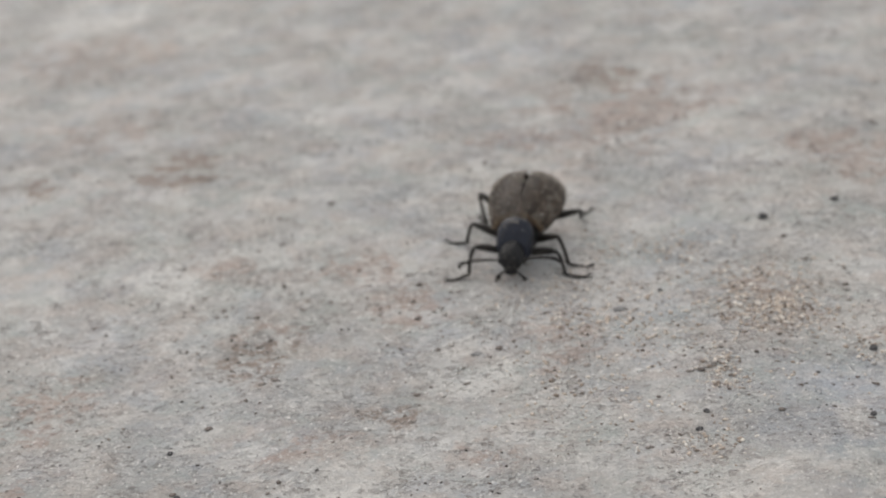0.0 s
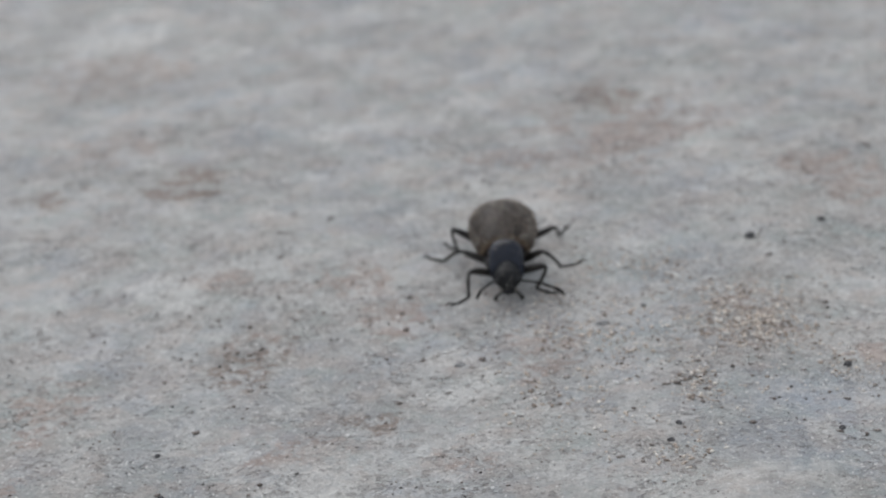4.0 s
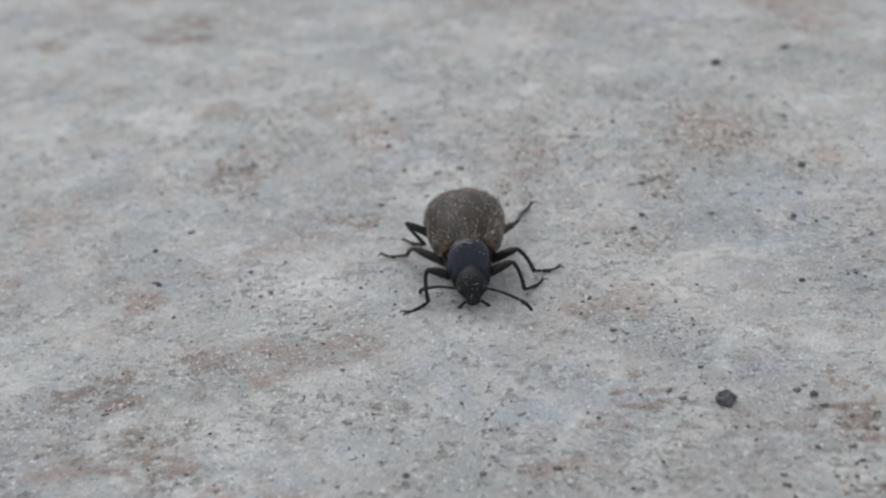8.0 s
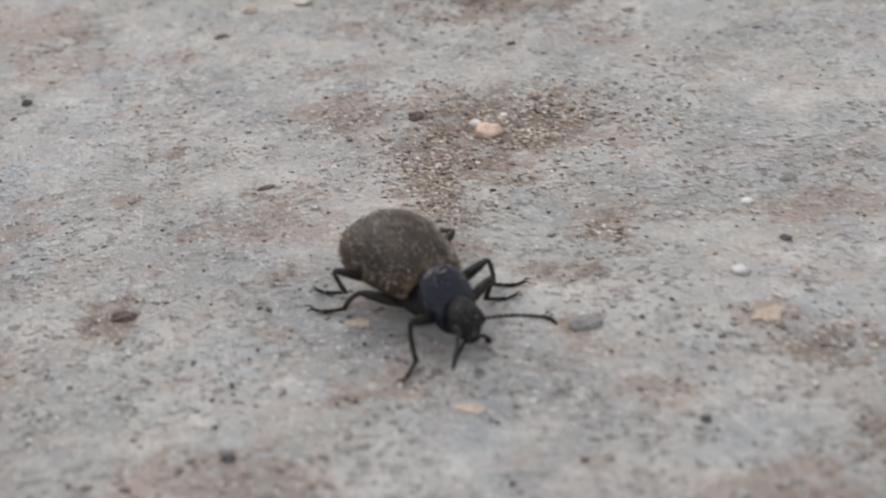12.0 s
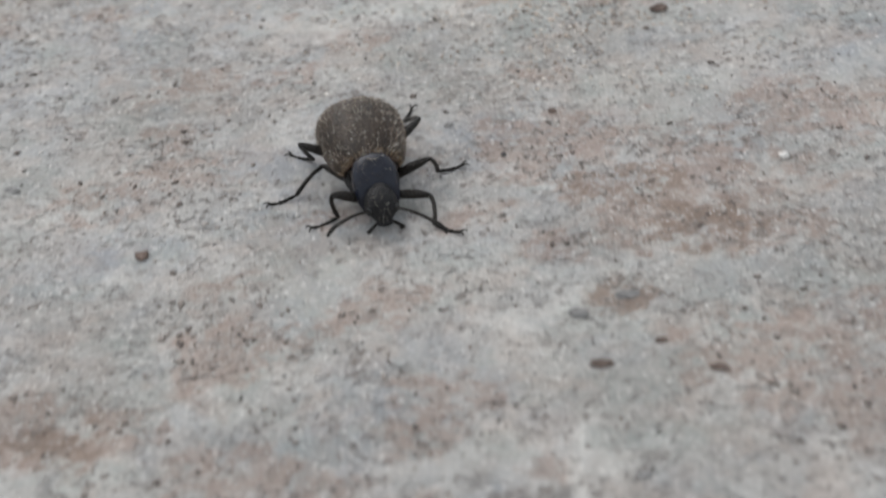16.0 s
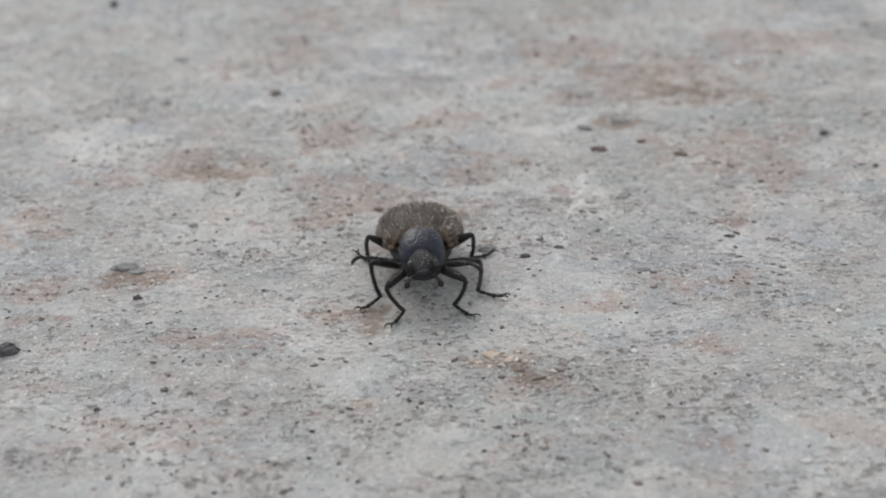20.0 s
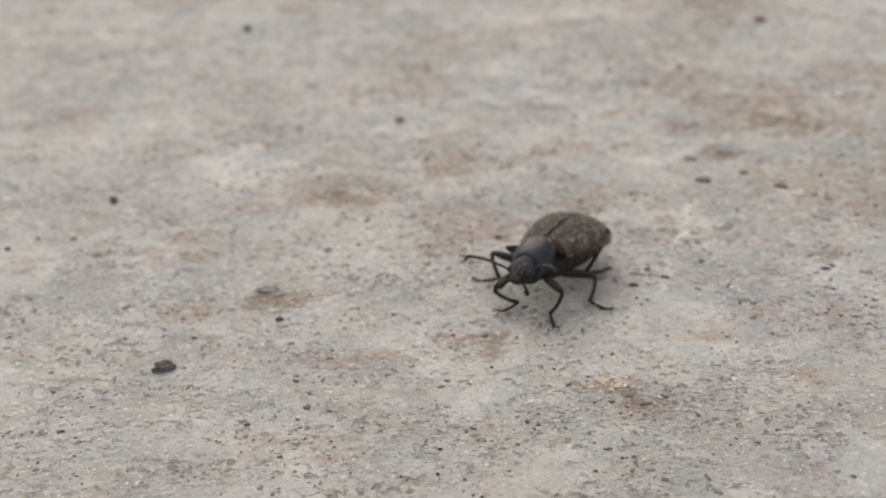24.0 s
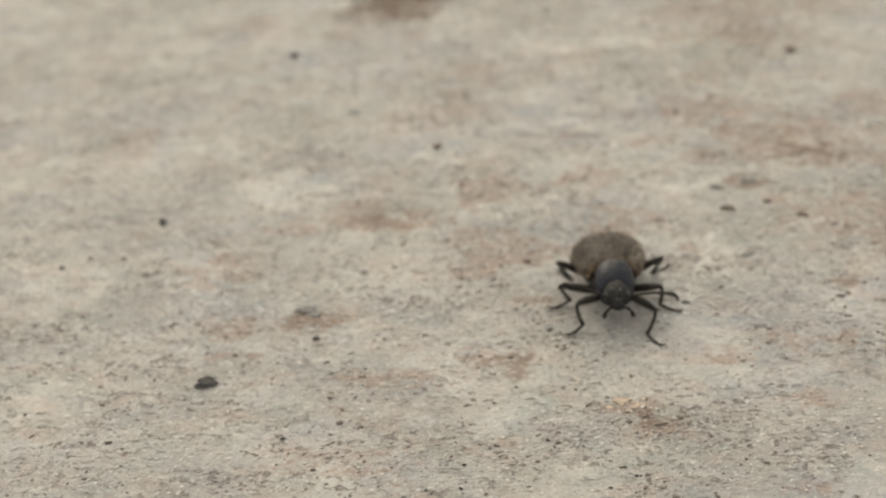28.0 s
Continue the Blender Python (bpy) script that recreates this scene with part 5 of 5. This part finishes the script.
FOOT_FRONT_LEFT_B = [
    (12, 0.023, 0.238, 22, 67), (12.5, 0.147, 0.167, 75, 72), (14.5, 0.075, 0.278, 12, 93), (15, 0.015, 0.268, 19, 76), (16, 0.310, 0.226, -75, 51),
    (17, 0.068, 0.225, 18, 89), (18, 0.223, 0.252, -75, 52), (19, 0.187, 0.059, -35, 14), (20, 0.153, 0.147, 14, 42), (20.5, 0.213, 0.089, -75, 42),
    (22.5, 0.178, 0.256, -75, 54), (23, 0.096, 0.201, 3, 57), (24, 0.146, 0.157, -1, 39), (25, 0.231, 0.132, -22, 25), (26, 0.168, 0.090, -29, 26),
    (26.5, 0.191, 0.148, -75, 27), (27, 0.219, 0.042, -75, 9), (27.5, 0.319, 0.183, -59, 49), (28, 0.272, 0.159, -75, 30),
]
FOOT_MIDDLE_LEFT_A = [
    (0, 0.052, 0.308, 6, 88), (1, -0.136, 0.283, 30, 78), (2, 0.003, 0.364, 10, 87), (3, -0.104, 0.254, -75, 81), (3.5, -0.005, 0.361, 27, 101),
    (5.5, -0.204, 0.338, 33, 112), (6, -0.044, 0.351, 21, 89), (6.5, 0.051, 0.353, 20, 95), (7, 0.086, 0.322, -75, 92), (8, -0.020, 0.341, 19, 102),
    (9, 0.032, 0.294, 8, 64), (10, -0.011, 0.334, 18, 101), (11, -0.111, 0.401, 17, 104),
]
FOOT_MIDDLE_LEFT_B = [
    (12, -0.046, 0.331, 17, 63), (12.5, 0.137, 0.280, 17, 57), (14.5, -0.098, 0.315, 27, 59), (15, -0.022, 0.308, 11, 80), (16, -0.117, 0.334, 32, 100),
    (17, 0.014, 0.283, 10, 74), (18, -0.032, 0.296, 29, 99), (19, 0.060, 0.210, 13, 81), (20, 0.025, 0.272, -66, 69), (20.5, 0.057, 0.245, -65, 66),
    (22.5, -0.044, 0.357, -75, 94), (23, -0.164, 0.282, 26, 102), (24, -0.067, 0.289, -75, 83), (25, 0.006, 0.350, -73, 64), (26, 0.015, 0.286, -75, 77),
    (26.5, 0.124, 0.315, -68, 56), (27, 0.176, 0.267, -68, 56), (27.5, -0.057, 0.297, 42, 55), (28, -0.058, 0.274, 43, 53),
]
FOOT_HIND_LEFT_A = [
    (0, -0.587, 0.279, 55, 156), (1, -0.650, 0.174, 59, 166), (2, -0.548, 0.278, 52, 162), (3, -0.530, 0.343, 48, 143), (3.5, -0.474, 0.346, 47, 153),
    (5.5, -0.534, 0.323, 33, 149), (6, -0.462, 0.326, 32, 149), (6.5, -0.632, 0.347, 54, 148), (7, -0.601, 0.322, 51, 148), (8, -0.692, 0.335, 64, 150),
    (9, -0.635, 0.343, 51, 150), (10, -0.637, 0.317, 55, 150), (11, -0.589, 0.310, 57, 150),
]
FOOT_HIND_LEFT_B = [
    (12, -0.588, 0.304, 59, 151), (12.5, -0.587, 0.301, 60, 151), (14.5, -0.705, 0.299, 64, 151), (15, -0.696, 0.296, 52, 151), (16, -0.612, 0.263, 51, 151),
    (17, -0.354, 0.277, 39, 144), (18, -0.324, 0.268, 42, 136), (19, -0.622, 0.254, 68, 128), (20, -0.329, 0.262, 54, 121), (20.5, -0.294, 0.238, 65, 117),
    (22.5, -0.340, 0.120, 10, 140), (23, -0.340, 0.120, 10, 140), (24, -0.340, 0.120, 10, 140), (25, -0.340, 0.120, 10, 140), (26, -0.358, 0.238, 54, 75),
    (26.5, -0.448, 0.277, 70, 88), (27, -0.347, 0.280, 75, 101), (27.5, -0.320, 0.282, 43, 114), (28, -0.422, 0.275, 53, 127),
]
FEET = {
    "front_right": FOOT_FRONT_RIGHT_A + FOOT_FRONT_RIGHT_B,
    "middle_right": FOOT_MIDDLE_RIGHT_A + FOOT_MIDDLE_RIGHT_B,
    "hind_right": FOOT_HIND_RIGHT_A + FOOT_HIND_RIGHT_B,
    "front_left": FOOT_FRONT_LEFT_A + FOOT_FRONT_LEFT_B,
    "middle_left": FOOT_MIDDLE_LEFT_A + FOOT_MIDDLE_LEFT_B,
    "hind_left": FOOT_HIND_LEFT_A + FOOT_HIND_LEFT_B,
}

# antennae: seconds; right one outwards and up, left one outwards and up, in degrees
ANTENNAE = [
    (0, 100, -16, 66, 24), (1, 52, 12, 73, 17), (2, 100, 0, 79, 9), (3, 22, 24, 86, 2), (3.5, 25, 20, 62, -2), (5.5, 35, 4, 48, 12),
    (6, 38, 0, 62, 6), (6.5, 54, 24, 48, 12), (7, 54, 22, 40, -6), (8, 128, -20, 46, 4), (9, 36, 16, 52, 4), (10, 38, 8, 52, 2),
    (11, 36, 12, 48, -2), (12, 38, 14, 52, 2), (12.5, 50, 12, 30, 14), (14.5, 44, 16, 42, -4), (15, 36, 18, 52, -4), (16, 48, 18, 38, 4),
    (17, 40, 20, 42, 4), (18, 32, 26, 54, 2), (19, 42, 24, 90, 8), (20, 110, 8, 43, 11), (20.5, 103, 9, 20, 12), (22.5, 74, 14, 26, 16),
    (23, 62, 18, 42, 32), (24, 94, 2, 56, 28), (25, 96, 6, 50, 22), (26, 114, 12, 42, 10), (26.5, 98, 0, 38, 4), (27, 118, 10, 42, 10),
    (27.5, 118, 10, 120, -14), (28, 118, 10, 102, -4),
]
# wing cases: seconds; swung out, raised, twisted, tail lifted, hinge raised
OPEN_LEFT = [
    (0, 3, 1, 0, 0, 0), (1.5, 1, 0, 0, 0, 0), (3, 0, 0, 0, 0, 0), (18, 0, 0, 0, 0, 0), (20.0, 1.4, 0, -1, 0, 0), (20.5, 1.8, 0, -1, 0, 0), (22.5, -1, 3, -10, 1, 0), (23.5, -1, 3, -10, 1, 0), (24.45, 0, 5, -12, 0, 0.01),
    (24.65, 30, 22, -2, -9, 0.05), (25.0, 25, 18, -2, -10, 0.05), (25.1, 19, 15, -4, -7, 0.04), (25.25, 5, 6, -6, 0, 0.01), (25.45, 2, 2, -4, 0, 0), (26.0, 1, 1, -3, 0, 0), (26.3, 5, 5, -6, 0, 0.01), (26.5, 38, 20, -4, -9, 0.05),
    (26.56, 62, 34, -24, -4, 0.02), (26.65, 86, 58, -40, 0, 0), (26.75, 92, 52, -40, 0, 0), (27.0, 95, 42, -40, 0, 0), (27.2, 94, 36, -38, 0, 0),
    (27.3, 66, 42, -12, 2, 0.02), (27.4, 24, 26, -6, 2, 0.02), (27.5, 6, 7, 0, 2, 0), (27.6, 2, 1, 0, 0, 0), (28.0, 1, 0, 0, 0, 0),
]
OPEN_RIGHT = [
    (0, 3, 1, 0, 0, 0), (1.5, 1, 0, 0, 0, 0), (3, 0, 0, 0, 0, 0), (18, 0, 0, 0, 0, 0), (20.0, 1.4, 0, -1, 0, 0), (20.5, 1.8, 0, -1, 0, 0), (22.5, -1, 0, 0, 0, 0), (24.4, -1, 0, 0, 0, 0),
    (25.0, 0, 1, -2, 0, 0), (25.4, 1, 1, 0, 0, 0), (26.3, 1, 1, 0, 0, 0), (26.5, 2, 2, -4, 1, 0), (26.6, 14, 10, -12, 1, 0), (26.65, 56, 40, -30, 1, 0), (26.7, 92, 62, -42, 0, 0), (26.8, 95, 56, -42, 0, 0), (27.0, 97, 48, -42, 0, 0), (27.2, 96, 40, -40, 0, 0),
    (27.3, 66, 46, -12, 2, 0.02), (27.4, 36, 34, -6, 2, 0.02), (27.5, 7, 8, 0, 2, 0), (27.6, 2, 1, 0, 0, 0), (28.0, 1, 0, 0, 0, 0),
]
# hind wings: seconds; swung out, lowered, twisted, tip folded, tip turned down, root drawn in
SPREAD_LEFT = [
    (0, 0, 0, 0, 172, 0, 1), (24.45, 0, 0, 0, 172, 0, 1), (24.65, 29, 24, 26, 148, 4, 0), (25.0, 26, 28, 26, 152, 8, 0), (25.1, 18, 26, 16, 132, 0, 0.2), (25.3, 2, 2, 4, 165, 0, 0.9), (25.4, 0, 0, 0, 172, 0, 1),
    (26.3, 0, 0, 0, 172, 0, 1), (26.5, 35, 15, 10, 154, 6, 0), (26.6, 90, -8, 60, 40, 40, 0), (26.75, 97, 3, 70, 10, 70, 0), (27.0, 97, 3, 70, 10, 70, 0), (27.2, 96, 5, 66, 12, 70, 0),
    (27.3, 84, -2, 30, 30, 66, 0), (27.4, 40, 4, 16, 100, 30, 0.3), (27.5, 4, 2, 4, 160, 5, 0.9), (27.6, 0, 0, 0, 172, 0, 1), (28.0, 0, 0, 0, 172, 0, 1),
]
SPREAD_RIGHT = [
    (0, 0, 0, 0, 172, 0, 1), (26.55, 0, 0, 0, 172, 0, 1), (26.65, 60, -4, 40, 90, 30, 0.2), (26.75, 96, 0, 68, 14, 56, 0), (27.0, 97, 3, 70, 10, 70, 0), (27.2, 96, 5, 66, 12, 70, 0),
    (27.3, 84, -2, 30, 30, 66, 0), (27.4, 40, 4, 16, 100, 30, 0.3), (27.5, 4, 2, 4, 160, 5, 0.9), (27.6, 0, 0, 0, 172, 0, 1), (28.0, 0, 0, 0, 172, 0, 1),
]


# head: seconds; ahead, height, bent down
NOD = [
    (0, 0.206, 0.170, 46), (1.0, 0.206, 0.170, 44), (3.0, 0.206, 0.170, 42), (6.0, 0.206, 0.170, 46), (15.0, 0.206, 0.170, 46), (17.5, 0.206, 0.170, 42), (18.7, 0.192, 0.166, 20), (20.0, 0.186, 0.164, 12),
    (22.5, 0.192, 0.166, 26), (24.0, 0.190, 0.166, 22), (26.0, 0.188, 0.165, 16), (27.0, 0.188, 0.165, 18), (28.0, 0.196, 0.168, 28),
]


def curve_at(rows, t, k):
    """A smooth value of column k at t."""
    ts = [r[0] for r in rows]
    if t <= ts[0]:
        return rows[0][k]
    for a, b in zip(rows, rows[1:]):
        if t <= b[0]:
            s = (t - a[0]) / (b[0] - a[0])
            return a[k] + (b[k] - a[k]) * s * s * (3 - 2 * s)
    return rows[-1][k]


def glide_at(rows, t, k):
    """A value of column k at t that glides through the rows without stopping at them."""
    ts = [r[0] for r in rows]
    i = max(0, min(len(rows) - 2, sum(1 for v in ts[1:-1] if v <= t)))
    slope = lambda j: (rows[min(j + 1, len(rows) - 1)][k] - rows[max(j - 1, 0)][k]) / (ts[min(j + 1, len(rows) - 1)] - ts[max(j - 1, 0)])
    span = ts[i + 1] - ts[i]
    s = max(0.0, min(1.0, (t - ts[i]) / span))
    a, b, c = rows[i][k], rows[i + 1][k], (rows[i + 1][k] - rows[i][k]) / span
    limit = lambda m: 0.0 if m * c <= 0 else math.copysign(min(abs(m), 3 * abs(c)), c)
    m0, m1 = limit(slope(i)) * span, limit(slope(i + 1)) * span
    return (2 * s ** 3 - 3 * s * s + 1) * a + (s ** 3 - 2 * s * s + s) * m0 + (3 * s * s - 2 * s ** 3) * b + (s ** 3 - s * s) * m1


def lin_at(rows, t, k):
    return float(np.interp(t, [r[0] for r in rows], [r[k] for r in rows]))


def body_at(t):
    x, y, z, yaw, pitch, roll = (glide_at(BEETLE, t, k) for k in range(1, 7))
    return pose(x * CM, y * CM, z * CM, 0, 0, yaw) @ pose(0, 0, 0, 0, -pitch, 0) @ pose(0, 0, 0, roll, 0, 0)


def along(origin, way, up):
    """A pose at origin with x along way and z near up."""
    x = way.normalized()
    y = up.cross(x).normalized()
    z = x.cross(y)
    return Matrix((x, y, z)).transposed().to_4x4(), Vector(origin)


def limb(origin, way, up):
    turn, o = along(origin, way, up)
    return Matrix.Translation(o * CM) @ turn


def stood(row):
    """Where a foot of FEET stands on the slab, in centimetres."""
    x, y, yaw = (glide_at(BEETLE, row[0], k) for k in (1, 2, 4))
    c, s = math.cos(radians(yaw)), math.sin(radians(yaw))
    return Vector((x + row[1] * c - row[2] * s, y + row[1] * s + row[2] * c, 0))


def foot_at(rows, t, late):
    """Where a foot stands on the slab, and how high it is lifted: it stays planted, then steps; one tripod steps after the other."""
    i = max(0, min(len(rows) - 2, sum(1 for r in rows[1:-1] if r[0] <= t)))
    a, b = stood(rows[i]), stood(rows[i + 1])
    s = max(0.0, min(1.0, (t - rows[i][0]) / (rows[i + 1][0] - rows[i][0])))
    far = (b - a).length
    if far < 0.09:
        return a + (b - a) * s * s * (3 - 2 * s), 0.0
    steps = max(1, round(far / 0.42))
    k = min(steps - 1, int(s * steps))
    q = max(0.0, min(1.0, (s * steps - k - (0.5 if late else 0.08)) / 0.42))
    q = q * q * (3 - 2 * q)
    return a + (b - a) * ((k + q) / steps), 0.07 * math.sin(math.pi * q) * min(1.0, far / steps / 0.2)


def leg_rows(pair, side, rows):
    hip, a, b = HIPS[pair]
    hip = Vector((hip[0], hip[1] * side, hip[2]))
    late = (side > 0) == (pair != "middle")
    out = ([], [], [])
    for i in range(0, 281):
        t = i / 10
        spot, up = foot_at(rows, t, late)
        body = body_at(t)
        back = body.inverted()
        ankle = back @ (Vector((spot.x, spot.y, 0.5 * ground_z(spot.x, spot.y) + 0.022 + up)) * CM) / CM
        down = (back.to_3x3() @ Vector((0, 0, 1))).normalized()
        d = ankle - hip
        far = min(d.length, (a + b) * 0.99)
        line = d.normalized()
        ankle = hip + line * far
        c = max(-0.98, min(0.995, (a * a + far * far - b * b) / (2 * a * far)))
        # the knee stands off the line from hip to ankle, swung round it
        high = Vector((0, 0, 1)) - line * line.z
        high = Matrix.Rotation(radians(side * lin_at(rows, t, 3)), 3, line) @ high.normalized()
        knee = hip + line * a * c + high * a * math.sqrt(1 - c * c)
        out[0].append((t, limb(hip, knee - hip, high)))
        out[1].append((t, limb(knee, ankle - knee, (knee - hip).normalized() + down * 0.3)))
        head = radians(glide_at(BEETLE, t, 4) + side * lin_at(rows, t, 4))
        flat = back.to_3x3() @ Vector((math.cos(head), math.sin(head), 0))
        out[2].append((t, limb(ankle, flat - down * (0.10 - 2.0 * up), down)))
    return out


def motions():
    walk(beetle, [(i / 10, body_at(i / 10)) for i in range(281)])
    for name, rows in FEET.items():
        pair, which = name.split("_")
        side = 1 if which == "left" else -1
        for limb_part, keys in zip(LEGS[pair, side], leg_rows(pair, side, rows)):
            walk(limb_part, keys)
    walk(HEAD, [(t, head_at(x, z, down)) for t, x, z, down in NOD])
    for side, feeler in FEELERS.items():
        k = 3 if side > 0 else 1
        keys = []
        for i in range(0, 113):
            t = i / 4
            az, el = radians(curve_at(ANTENNAE, t, k)), radians(curve_at(ANTENNAE, t, k + 1))
            way = Vector((math.cos(az) * math.cos(el), side * math.sin(az) * math.cos(el), math.sin(el)))
            keys.append((t, limb((0.240, side * 0.052, 0.165), way, Vector((0.3, 0, 1)))))
        walk(feeler, keys)
    for side, case in CASES.items():
        h = Vector((HINGE[0], side * HINGE[1], HINGE[2])) * CM
        walk(case, [(t, Matrix.Translation(h + Vector((0, 0, rise * CM))) @ pose(0, 0, 0, side * up, 0, 0) @ pose(0, 0, 0, 0, 0, -side * out) @ pose(0, 0, 0, -side * twist, tail, 0)) for t, out, up, twist, tail, rise in (OPEN_LEFT if side > 0 else OPEN_RIGHT)])
    for side, (wing, tip) in WINGS.items():
        rows = SPREAD_LEFT if side > 0 else SPREAD_RIGHT
        h = lambda drawn: Matrix.Translation(Vector((WING_ROOT[0] + 0.10 * drawn, side * (WING_ROOT[1] - 0.052 * drawn), WING_ROOT[2] - 0.045 * drawn)) * CM)
        walk(wing, [(t, h(drawn) @ pose(0, 0, 0, -side * low, 0, 0) @ pose(0, 0, 0, 0, 0, -side * out) @ pose(0, 0, 0, side * twist, 0, 0)) for t, out, low, twist, _, _, drawn in rows])
        walk(tip, [(t, pose(-0.65 * CM, side * 0.012 * CM, 0, 0, 0, side * turn) @ pose(0, 0, 0, 0, -fold, 0)) for t, _, _, _, fold, turn, _ in rows])


motions()
